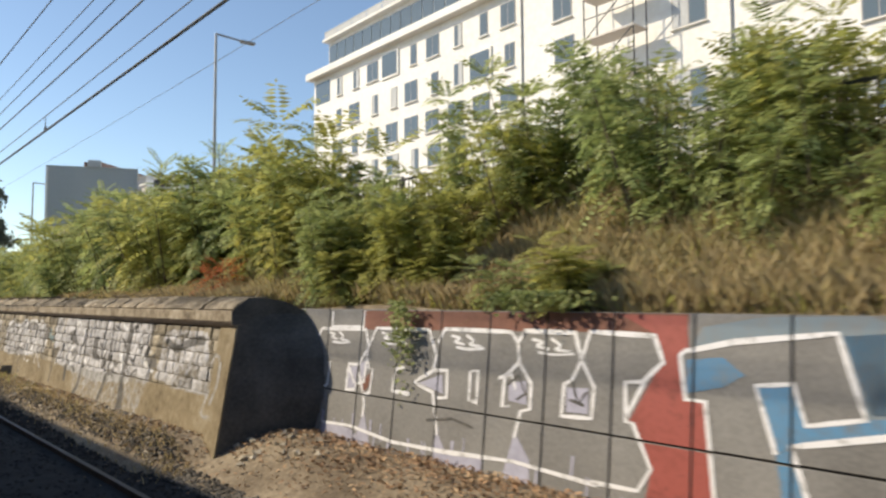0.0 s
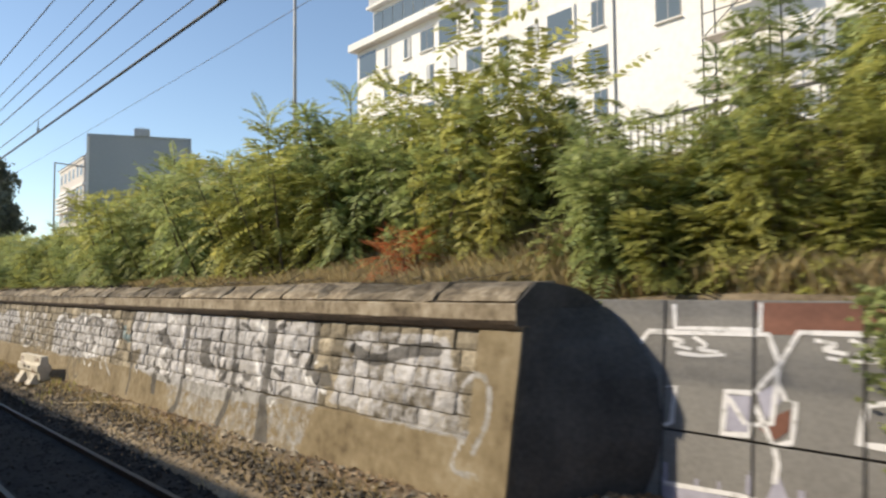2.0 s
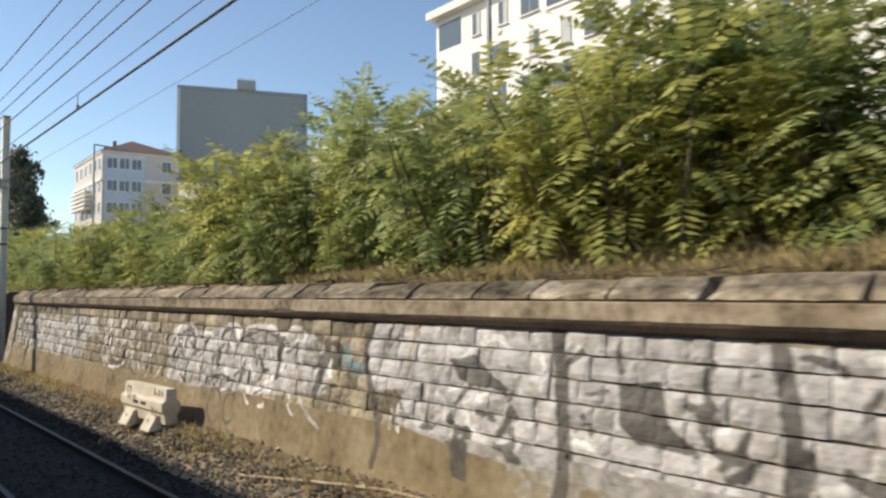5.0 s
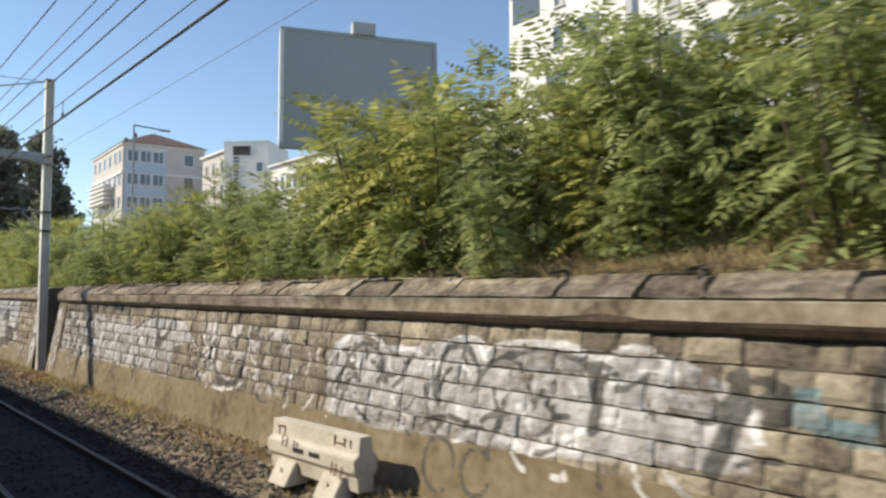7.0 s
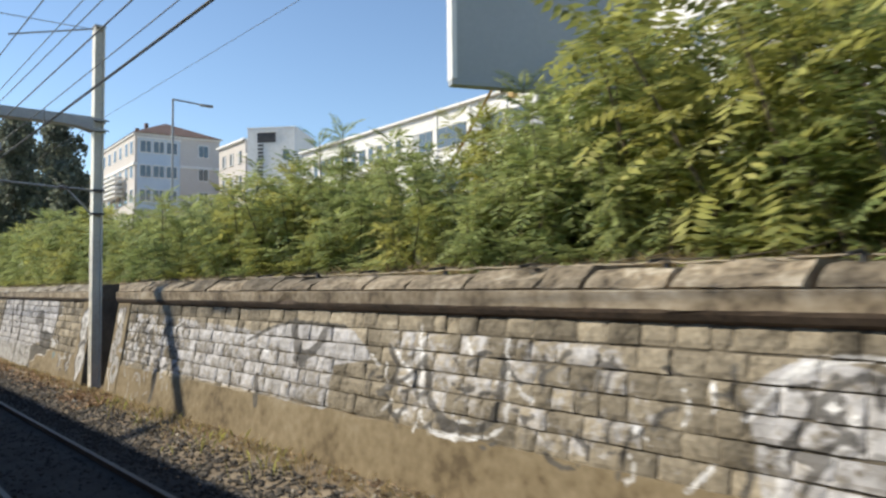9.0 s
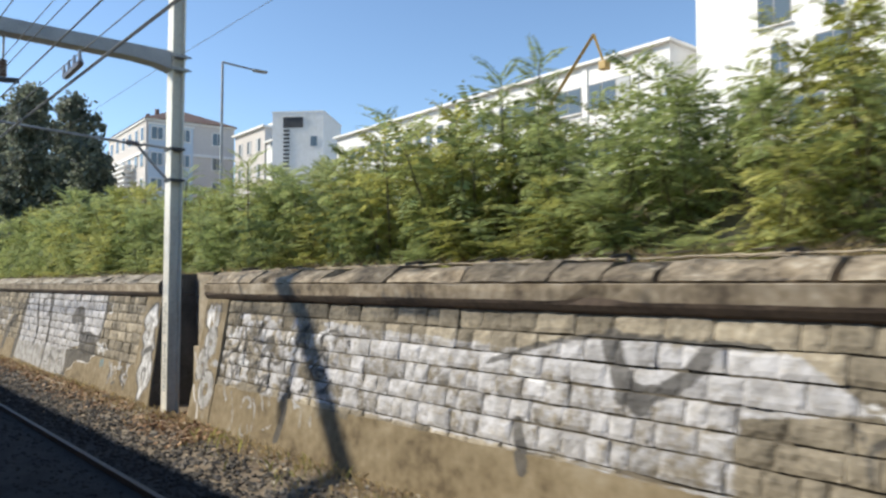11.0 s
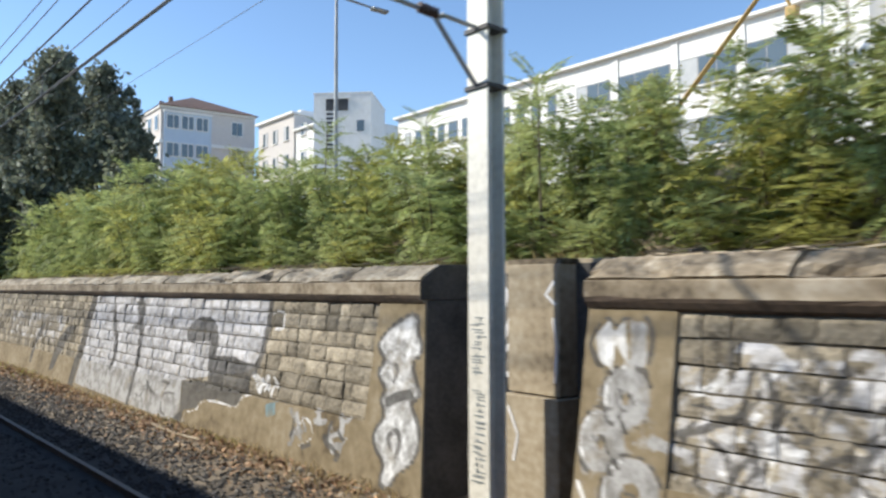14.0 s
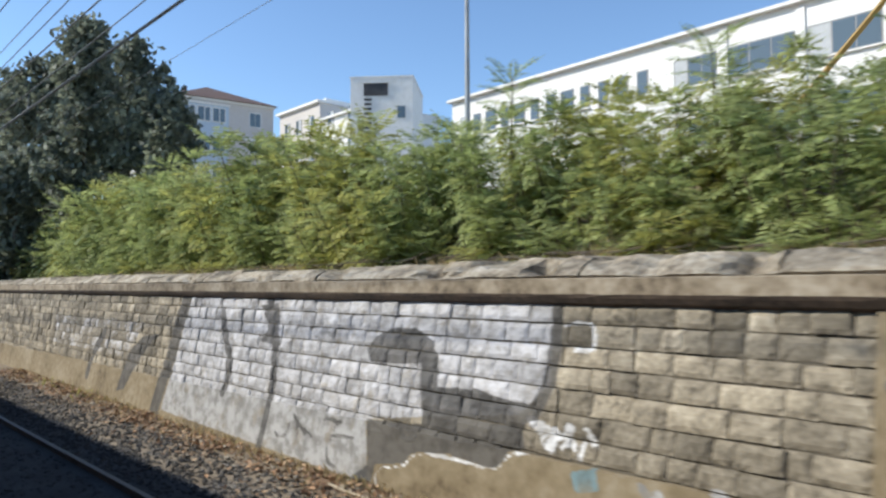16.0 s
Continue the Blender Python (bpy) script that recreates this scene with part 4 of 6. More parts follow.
for pts in ([(-47.08, 2.6), (-47.2, 2.45), (-47.06, 2.34)], [(-47.1, 2.2), (-47.05, 1.9), (-47.08, 1.5)], [(-47.7, 1.2), (-47.55, 0.9), (-47.62, 0.6)]):
    bm = bmesh.new()
    ribbon(bm, pts, 0.035, rec_front, 0.004)
    part("graffiti_stroke", bm, M_WHITEP, gap)

# ---- the panelled concrete wall ----
cwall = thing("wall_concrete", "grey painted concrete panel wall with large graffiti letters", "wall", kind="structure")
JX = [-11.11 + 0.9025 * k for k in range(0, 23)]
JZ = 1.37
prism_bm = bmesh.new()
prism(prism_bm, [(panel_front(-0.3) + 0.03, -0.3), (panel_front(2.6) + 0.03, 2.6), (8.6, 2.6), (8.6, -0.3)], -11.2, 9.3)
for v in prism_bm.verts:
    v.co.y += 0.03 * (v.co.x + 9.5)
part("wall_core", prism_bm, M_DARKJ, cwall)
for a, b in zip(JX, JX[1:]):
    for z0, z1 in ((-0.3, JZ), (JZ, 2.63)):
        bm = bmesh.new()
        prism(bm, [(panel_front(z0 + 0.012), z0 + 0.012), (panel_front(z1 - 0.012), z1 - 0.012), (8.3, z1 - 0.012), (8.3, z0 + 0.012)], a + 0.012, b - 0.012)
        bmesh.ops.bevel(bm, geom=list(bm.edges), offset=0.006, segments=1, affect="EDGES")
        for v in bm.verts:
            v.co.y += 0.03 * (v.co.x + 9.5)
        part("panel", bm, M_PANEL, cwall)


def on_panels(name, m, make, label=""):
    """Paint on the panels, cut where the open joints run."""
    bm = bmesh.new()
    make(bm)
    for j in JX:
        for e in (-0.014, 0.014):
            bmesh.ops.bisect_plane(bm, geom=bm.verts[:] + bm.edges[:] + bm.faces[:], plane_co=(j + e, 0, 0), plane_no=(1, 0, 0))
    for e in (-0.014, 0.014):
        bmesh.ops.bisect_plane(bm, geom=bm.verts[:] + bm.edges[:] + bm.faces[:], plane_co=(0, 0, JZ + e), plane_no=(0, 0, 1))
    gone = []
    for f in bm.faces:
        c = f.calc_center_median()
        if abs(c.z - JZ) < 0.014 or any(abs(c.x - j) < 0.014 for j in JX):
            gone.append(f)
    bmesh.ops.delete(bm, geom=gone, context="FACES")
    return part(name, bm, m, cwall, label)


pf = lambda x, z: panel_front(z, x)


def on_wall(pts):
    """From the letters' own grid to metres on the panels."""
    return [(x + 0.005 * (x + 9.5) * (x + 0.13), z + 0.005 * (x + 9.5) * (z - 2.78)) for x, z in pts]



for m, lab, lift, polys in (
        (M_BROWNP, "faded brown-red paint band", 0.003, [[(-9.3, 2.6), (-3.84, 2.62), (-3.86, 2.44), (-9.2, 2.32)]]),
        (M_REDP, "bright red spray paint", 0.005, [[(-4.2, 2.42), (-4.12, 2.16), (-4.46, 1.58), (-4.2, 1.16), (-4.3, 0.6), (-3.5, 0.6), (-3.66, 1.84), (-3.86, 1.84), (-3.92, 2.24), (-3.84, 2.3), (-3.86, 2.6), (-4.6, 2.6)]]),
        (M_BLUEGREY, "grey-blue spray paint", 0.005, [[(-3.82, 2.28), (-3.7, 2.5), (-3.14, 2.6), (-2.3, 2.62), (-2.0, 2.5), (-1.9, 1.9), (-2.34, 1.84), (-2.54, 2.48), (-3.4, 2.38)]]),
        (M_BLUEP, "light blue spray paint", 0.005, [[(-3.86, 2.2), (-3.5, 2.24), (-3.3, 2.1), (-3.5, 1.98), (-3.84, 1.9)], [(-3.2, 2.02), (-2.88, 2.06), (-2.78, 1.72), (-2.34, 1.84), (-1.9, 1.9), (-1.9, 1.78), (-2.9, 1.56), (-3.02, 1.48)], [(-3.02, 1.48), (-2.9, 1.54), (-2.6, 0.7), (-2.9, 0.7)], [(-2.5, 2.46), (-2.1, 2.5), (-1.96, 2.3), (-1.9, 1.93), (-2.3, 1.87)]]),
        (M_LAVP, "pale lavender paint wash", 0.004, [[(-10.2, 0.86), (-9.4, 0.86), (-8.68, 0.58), (-10.16, 0.4)], [(-7.38, 1.1), (-7.5, 0.5), (-6.48, 0.5), (-6.5, 0.92), (-7.18, 0.86)], [(-6.0, 1.26), (-6.24, 0.5), (-5.7, 0.5), (-5.76, 1.0)], [(-9.06, 1.15), (-9.3, 0.6), (-8.8, 0.6)]])):
    for poly in polys:
        on_panels("graffiti_fill", m, lambda b: patch(b, on_wall(poly), pf, lift), lab)
LETTERS = [
    [(-10.14, 2.58), (-10.12, 2.34), (-9.24, 2.36), (-9.24, 2.6)],
    [(-10.53, 2.19), (-10.43, 2.3), (-9.16, 2.32), (-9.06, 2.06), (-9.28, 1.81)],
    [(-9.06, 2.06), (-9.08, 1.92), (-9.0, 1.77), (-8.91, 1.76), (-8.94, 1.43), (-9.1, 1.37), (-9.19, 1.54), (-9.28, 1.7)],
    [(-9.3, 1.8), (-9.56, 1.79), (-9.59, 1.41), (-9.33, 1.43), (-9.32, 1.52), (-9.12, 1.56), (-9.08, 1.92)],
    [(-9.54, 1.74), (-9.36, 1.52)],
    [(-9.1, 1.37), (-9.06, 1.22), (-9.09, 1.06)],
    [(-10.2, 1.77), (-10.1, 1.79), (-10.13, 1.44), (-10.22, 1.4)],
    [(-9.06, 2.06), (-8.89, 2.35), (-7.66, 2.36), (-7.48, 2.04), (-7.52, 1.84), (-7.9, 1.66), (-7.5, 1.56), (-7.36, 1.04)],
    [(-7.52, 1.84), (-7.24, 1.86), (-7.22, 1.52), (-7.42, 1.5)],
    [(-8.14, 1.84), (-8.34, 1.8), (-8.4, 1.5), (-8.0, 1.49)],
    [(-7.46, 2.2), (-7.34, 2.38), (-6.14, 2.38), (-6.02, 2.28), (-5.98, 2.04)],
    [(-6.8, 1.88), (-6.66, 1.9), (-6.66, 1.52), (-6.8, 1.54), (-6.8, 1.88)],
    [(-5.98, 2.04), (-6.2, 1.86), (-6.22, 1.52), (-6.1, 1.54)],
    [(-5.98, 2.04), (-5.78, 1.82), (-5.78, 1.54), (-5.92, 1.5), (-6.0, 1.2)],
    [(-6.3, 1.84), (-6.1, 1.9), (-6.02, 1.74)],
    [(-6.0, 2.28), (-5.92, 2.4), (-5.18, 2.4), (-5.08, 2.12)],
    [(-5.08, 2.12), (-5.2, 1.9), (-5.3, 1.86), (-5.32, 1.52), (-4.92, 1.54), (-4.9, 1.86), (-5.08, 2.12)],
    [(-5.08, 2.12), (-4.98, 2.42), (-4.2, 2.4), (-4.1, 2.16), (-4.32, 1.96), (-4.52, 1.94), (-4.5, 1.56), (-4.42, 1.56), (-4.2, 1.16), (-4.34, 0.94), (-4.9, 0.92)],
    [(-4.5, 1.6), (-4.3, 1.96)],
    [(-3.84, 2.3), (-3.92, 2.24), (-3.86, 1.84), (-3.66, 1.84), (-3.5, 0.6)],
    [(-3.84, 2.28), (-3.4, 2.38), (-2.54, 2.48), (-2.34, 1.84), (-2.78, 1.74), (-2.88, 2.06), (-3.2, 2.02), (-3.02, 1.48)],
    [(-1.9, 1.8), (-2.9, 1.56), (-2.6, 0.7)],
    [(-10.2, 0.86), (-9.4, 0.9), (-8.3, 0.82), (-7.2, 0.86), (-6.0, 0.94), (-4.8, 0.9)],
]
for pts in LETTERS:
    on_panels("graffiti_outline", M_WHITEP, lambda b: ribbon(b, on_wall(pts), 0.05, pf, 0.008, 0.12), "white spray-painted letter outline")
# quick scribbled highlights at the top corner of each letter
for x0, z0 in ((-7.2, 2.3), (-5.8, 2.31), (-10.2, 2.25), (-8.75, 2.29)):
    for pts in ([(0, 0), (0.22, -0.03), (0.02, -0.07), (0.26, -0.1)], [(0.28, 0.02), (0.46, -0.06), (0.3, -0.1), (0.56, -0.11)], [(0.1, -0.14), (0.36, -0.16), (0.62, -0.13)]):
        on_panels("highlight_stroke", M_WHITEP, lambda b: ribbon(b, on_wall([(x0 + u, z0 + v) for u, v in pts]), 0.034, pf, 0.008, 0.06, soft=True))
# shading inside the letters' counters
for pts in ([(-6.14, 1.8), (-5.86, 1.84), (-5.84, 1.58), (-6.12, 1.6)], [(-5.26, 1.82), (-4.98, 1.84), (-4.97, 1.58), (-5.26, 1.57)], [(-9.54, 1.76), (-9.32, 1.77), (-9.34, 1.45), (-9.56, 1.44)], [(-9.26, 1.8), (-9.1, 1.9), (-9.04, 1.76), (-9.18, 1.58)], [(-7.8, 1.66), (-7.34, 1.8), (-7.3, 1.56)]):
    on_panels("graffiti_fill", M_LAVP, lambda b: patch(b, on_wall(pts), pf, 0.005), "pale lavender counter of a letter")
for pts in ([(-6.16, 1.76), (-5.98, 1.9), (-5.86, 1.7), (-6.0, 1.62)], [(-5.2, 1.9), (-5.1, 1.66), (-5.0, 1.8)], [(-5.22, 1.7), (-5.02, 1.66)], [(-7.6, 1.2), (-7.1, 1.28), (-6.7, 1.22)]):
    on_panels("graffiti_outline", M_GREYP, lambda b: ribbon(b, on_wall(pts), 0.03, pf, 0.009, 0.06), "thin dark scribble inside a letter")
# drips and pale smears low on the panels
drip = random.Random(9)
on_panels("graffiti_fill", M_BROWNP, lambda b: patch(b, on_wall([(-9.07, 1.64), (-8.96, 1.7), (-8.97, 1.52), (-9.09, 1.42), (-9.24, 1.5), (-9.13, 1.54)]), pf, 0.006), "brown-red counter of a letter")
for k in range(26):
    px, z1 = drip.uniform(-10.3, -4.6), drip.uniform(0.75, 1.15)
    on_panels("paint_drip", M_LAVP, lambda b: ribbon(b, [(px, z1), (px + drip.uniform(-0.02, 0.02), z1 - drip.uniform(0.15, 0.4))], drip.uniform(0.02, 0.05), pf, 0.006, 0.1))
# ---- overhead line: gantry and wires ----
def h_beam(bm, length, w, d, t, m):
    add_box(bm, (0, -d / 2 + t / 2, length / 2), (w, t, length), 0.004, m)
    add_box(bm, (0, d / 2 - t / 2, length / 2), (w, t, length), 0.004, m)
    add_box(bm, (0, 0, length / 2), (t * 0.8, d - 2 * t, length), 0.0, m)
    return bm


def gantry(x, y_near, y_far, label):
    g = thing("catenary_gantry", label, "catenary gantry", (x, y_near, 0))
    zb = base_z(x)
    part("mast", h_beam(bmesh.new(), 9.77 - zb, 0.31, 0.25, 0.028, Matrix.Translation((0, 0, zb - 0.1))), M_POLE, g, "pale grey H-section steel mast")
    part("mast_cap", boxed((0, 0, 9.68), (0.35, 0.29, 0.05), 0.008), M_GALV, g)
    part("mast", boxed((0, y_far - y_near, 4.6), (0.36, 0.30, 9.5), 0.012), M_POLE, g, "square pale grey steel mast")
    bm = bmesh.new()
    span = y_near - y_far
    prof = [(-0.14, 6.84), (-0.45, 6.92), (-0.9, 6.96), (-span + 0.9, 6.96), (-span + 0.45, 6.92), (-span + 0.14, 6.84), (-span + 0.14, 7.22), (-0.14, 7.22)]
    prism(bm, prof, -0.17, 0.17)
    bmesh.ops.bevel(bm, geom=list(bm.edges), offset=0.01, segments=1, affect="EDGES")
    part("boom", bm, M_GALV, g, "grey tapered steel crossbeam")
    for z in (6.88, 7.15):
        part("clamp_plate", boxed((0.0, 0.0, z), (0.40, 0.34, 0.06), 0.006), M_GALV, g)
        for s in (-1, 1):
            part("bolt", tube((s * 0.17, 0.16, z), (s * 0.17, 0.24, z), 0.018, None, 6), M_DARKMETAL, g)
    for z in (5.28, 4.66):
        part("bracket_band", boxed((0, 0.0, z), (0.36, 0.30, 0.05), 0.006), M_DARKMETAL, g)
    bm = tube((0, -0.15, 5.30), (0, -0.62, 5.32), 0.025)
    part("top_tie", bm, M_GALV, g)
    part("strut", tube((0, -0.15, 4.68), (0, -0.70, 5.26), 0.028), M_GALV, g)
    part("cantilever_tube", tube((0, -0.62, 5.30), (0, -3.9, 5.46), 0.026), M_GALV, g, "slim steel cantilever tube")
    part("steady_arm", tube((0, -3.12, 5.08), (0, -4.1, 5.30), 0.022), M_GALV, g)
    for k in range(5):
        part("insulator_disc", tube((0, -0.70 - 0.05 * k, 5.312 + 0.003 * k), (0, -0.725 - 0.05 * k, 5.313 + 0.003 * k), 0.06, 0.05, 12), M_INSUL, g)
    part("hanger", tube((0, -3.0, 6.98), (0, -3.0, 6.5), 0.02), M_GALV, g)
    for k in range(5):
        part("insulator_disc", tube((0, -3.0, 6.50 - 0.06 * k), (0, -3.0, 6.46 - 0.06 * k), 0.07, 0.055, 12), M_INSUL, g)
    part("hanger_weight", tube((0, -2.75, 6.18), (0, -3.2, 6.14), 0.05, None, 8), M_DARKMETAL, g)
    part("top_arm", tube((0, -0.1, 9.63), (0, -2.1, 9.06), 0.022), M_GALV, g)
    part("top_stay", tube((0, -0.1, 9.61), (0, -6.0, 9.46), 0.012), M_GALV, g)
    part("drop_tube", tube((0, -5.2, 6.98), (0, -5.2, 5.35), 0.045, None, 8), M_GALV, g, "steel tube hanging from the crossbeam")
    for k in range(6):
        part("insulator_disc", tube((0, -5.2, 5.95 - 0.07 * k), (0, -5.2, 5.91 - 0.07 * k), 0.085, 0.07, 12), M_INSUL, g)
    # unreadable stencilled writing down the front face
    pen = random.Random(5)
    for k in range(26):
        z = 2.2 - 0.062 * k - (0.14 if k > 9 else 0)
        for j in range(3):
            if pen.random() < 0.55:
                size, dz = (pen.uniform(0.09, 0.15), 0.004, 0.013), pen.uniform(-0.02, 0.02)
            else:
                size, dz = (0.015, 0.004, pen.uniform(0.03, 0.05)), 0.0
            part("lettering_bar", boxed((pen.uniform(-0.05, 0.05), -0.127 - 0.001 * j, z + dz), size), M_STENCIL, g, "grey unreadable stencilled mark")
    return g


gantry(-47.42, 6.39, -7.5, "pale grey steel railway gantry mast with crossbeam")


def wire(off0, z0, label, r=0.011, sag=0.0, droppers=None, slope=0.030, x0=-150.0, x1=30.0, ref=-47.4):
    """An overhead wire along the track, sagging between the gantries 54 m apart."""
    w = thing("overhead_wire", label, "overhead wire", group="overhead wires")
    c = bpy.data.curves.new("strand", "CURVE")
    c.dimensions, c.bevel_depth, c.bevel_resolution = "3D", r, 1
    s = c.splines.new("POLY")
    n = 90
    s.points.add(n)
    for i in range(n + 1):
        x = x0 + (x1 - x0) * i / n
        u = ((x - ref) / 54.0) % 1.0
        z = track_z(x) + z0 - sag * 4 * u * (1 - u)
        s.points[i].co = (x, 2.16 + slope * x + off0, z, 1)
    c.materials.append(M_WIRE)
    o = new("strand", c)
    o.parent = w
    if droppers:
        x = -100.0
        while x < 10:
            u = ((x - ref) / 54.0) % 1.0
            top, foot = track_z(x) + z0 - sag * 4 * u * (1 - u), track_z(x) + droppers
            if top - foot > 0.08:
                part("dropper", tube((x, 2.16 + slope * x + off0, top), (x, 2.16 + slope * x + off0, foot), 0.006, None, 5), M_WIRE, w)
                part("dropper_clip", boxed((x, 2.16 + slope * x + off0, foot), (0.06, 0.03, 0.05)), M_WIRE, w)
            x += 6.75
    return w


contact = wire(2.65, 5.25, "dark copper contact wire above the track", 0.010)
part("section_insulator", boxed((-42.75, 3.48, 5.26), (0.8, 0.07, 0.06), 0.02), M_INSUL, contact, "brown insulator set into the contact wire")
for k in range(4):
    part("arcing_horn", tube((-43.2 + 0.27 * k, 3.48, 5.28), (-43.25 + 0.27 * k, 3.48, 5.44), 0.03, 0.015, 6), M_GALV, contact)
wire(2.72, 5.30, "dark copper contact wire above the track", 0.010)
wire(2.65, 5.56, "dark bronze carrier cable with droppers to the contact wire", 0.007, 0.10, 5.28)
wire(2.65, 5.96, "dark bronze feeder cable", 0.010, 0.05)
wire(2.71, 6.03, "dark bronze feeder cable", 0.009, 0.05)
wire(2.62, 6.38, "dark bronze cable beside the crossbeam", 0.008, 0.22)
wire(2.50, 6.40, "dark bronze cable beside the crossbeam", 0.007, 0.12)
wire(1.90, 6.02, "dark bronze carrier cable above the near track", 0.008, 0.12)
wire(5.50, 7.12, "thin grey cable beside the mast", 0.005, 0.10)

# ---- own train, along whose side the view slides ----
train = thing("train", "long grey passenger train standing on the near track", "train", (0, 0, 0))
bm = bmesh.new()
xs = [-170, -60, 40]
prof = [(-0.28, 0.55), (-0.26, 2.0), (-0.30, 3.6), (-0.42, 4.45), (-0.9, 4.7), (-2.3, 4.7), (-2.8, 3.93), (-2.92, 3.2), (-2.96, 2.0), (-2.94, 0.55)]
rings = [[bm.verts.new((x, eye_y(x) + y, track_z(x) + z)) for y, z in prof] for x in xs]
for a, b in zip(rings, rings[1:]):
    for i in range(10):
        bm.faces.new((a[i], a[(i + 1) % 10], b[(i + 1) % 10], b[i]))
bm.faces.new(rings[0][::-1])
bm.faces.new(rings[-1])
bmesh.ops.recalc_face_normals(bm, faces=bm.faces)
part("carriage_body", bm, M_TRAIN, train)
bm = bmesh.new()
rings = [[bm.verts.new((x, eye_y(x) + y, track_z(x) + z)) for y, z in ((-0.6, 0.02), (-0.6, 0.6), (-2.6, 0.6), (-2.6, 0.02))] for x in xs]
for a, b in zip(rings, rings[1:]):
    for i in range(4):
        bm.faces.new((a[i], a[(i + 1) % 4], b[(i + 1) % 4], b[i]))
part("underframe", bm, M_DARKMETAL, train, "dark running gear")

# ---- concrete barrier at the foot of the wall ----
def barrier():
    ang = math.degrees(math.atan2(0.17, 1.94))
    b = thing("concrete_barrier", "dirty white precast concrete barrier with scribbled tags", "barrier", (-28.72, 6.03, ground_z(-28.72, 6.0) + 0.035), ang)
    b.scale = (0.94, 0.86, 0.76)
    bm = bmesh.new()
    prism(bm, [(-0.10, 0.98), (-0.12, 0.72), (-0.20, 0.66), (-0.20, 0.46), (-0.14, 0.40), (-0.12, 0.16), (0.12, 0.16), (0.14, 0.40), (0.20, 0.46), (0.20, 0.66), (0.12, 0.72), (0.10, 0.98)], -0.98, 0.98)
    bmesh.ops.bevel(bm, geom=list(bm.edges), offset=0.012, segments=2, affect="EDGES")
    part("body", bm, M_BARRIER, b)
    part("end_lug", boxed((-1.03, 0, 0.55), (0.14, 0.26, 0.16), 0.02), M_BARRIER, b)
    for x in (-0.52, 0.52):
        bm = bmesh.new()
        prism(bm, [(-0.36, 0.0), (-0.34, 0.05), (-0.18, 0.36), (0.18, 0.36), (0.34, 0.05), (0.36, 0.0)], x - 0.21, x + 0.21)
        bmesh.ops.bevel(bm, geom=list(bm.edges), offset=0.012, segments=2, affect="EDGES")
        part("foot", bm, M_BARRIER, b)
    for x in (-0.22, 0.14):
        part("lifting_slot", boxed((x, -0.196, 0.575), (0.24, 0.02, 0.075), 0.004), M_DARKJ, b, "dark recessed slot")
    for x, z, w, h in ((-0.75, 0.88, 0.18, 0.02), (-0.80, 0.80, 0.02, 0.14), (-0.66, 0.80, 0.02, 0.14), (0.48, 0.86, 0.02, 0.16), (0.58, 0.83, 0.14, 0.02), (0.68, 0.86, 0.02, 0.14), (0.8, 0.85, 0.02, 0.12)):
        part("tag_stroke", boxed((x, -0.116, z), (w, 0.012, h)), M_BROWNP, b)
    for x in (-0.72, -0.62, -0.45, -0.38, 0.42, 0.5, 0.62):
        part("tag_stroke", boxed((x, -0.202, 0.56), (0.02, 0.008, 0.19), 0, Matrix.Rotation(0.2, 4, "Y")), M_BROWNP, b)
    for s, x in ((1, -0.52), (1, 0.52)):
        part("tag_stroke", boxed((x, -0.268, 0.2), (0.012, 0.012, 0.12), 0, None), M_BROWNP, b)
    return b


barrier()

# ---- hoarding on the slope ----
def billboard():
    L, R = Vector((-35.85, 8.97, 0)), Vector((-34.45, 12.47, 0))
    d = (R - L)
    ang = math.degrees(math.atan2(d.y, d.x))
    b = thing("billboard", "large advertising hoarding seen from its plain grey back", "billboard", (L.x, L.y, ground_z(-35.2, 10.7)), ang)
    z0, z1, w, g = 5.98, 8.80, d.length, ground_z(-35.2, 10.7)
    part("panel", boxed((w / 2, 0.1, (z0 + z1) / 2 - g), (w - 0.1, 0.16, z1 - z0 - 0.1), 0.01), M_BOARD, b)
    for zz in (z0 + 0.04, z1 - 0.04):
        part("frame_rail", boxed((w / 2, 0.1, zz - g), (w, 0.2, 0.09), 0.01), M_BOARD, b)
    # The left post is white: its sunlit edge is put into the colour.
    for xx in (0.04, w - 0.04):
        part("frame_post", boxed((xx, 0.1, (z0 + z1) / 2 - g), (0.09, 0.26, z1 - z0 - 0.18), 0.01), M_WHITE if xx < 1 else M_BOARD, b)
    part("drive_box", boxed((1.95, 0.1, z1 + 0.13 - g), (0.55, 0.34, 0.30), 0.02), M_BLIND, b, "pale grey box on the top edge")
    for k in range(7):
        part("cooling_fin", boxed((1.74 + 0.07 * k, 0.1, z1 + 0.30 - g), (0.02, 0.3, 0.05)), M_BLIND, b)
    part("post", boxed((w / 2, 0.15, (z0 - g) / 2 + 0.0), (0.42, 0.42, z0 - g + 0.1), 0.02), M_GALV, b)


billboard()

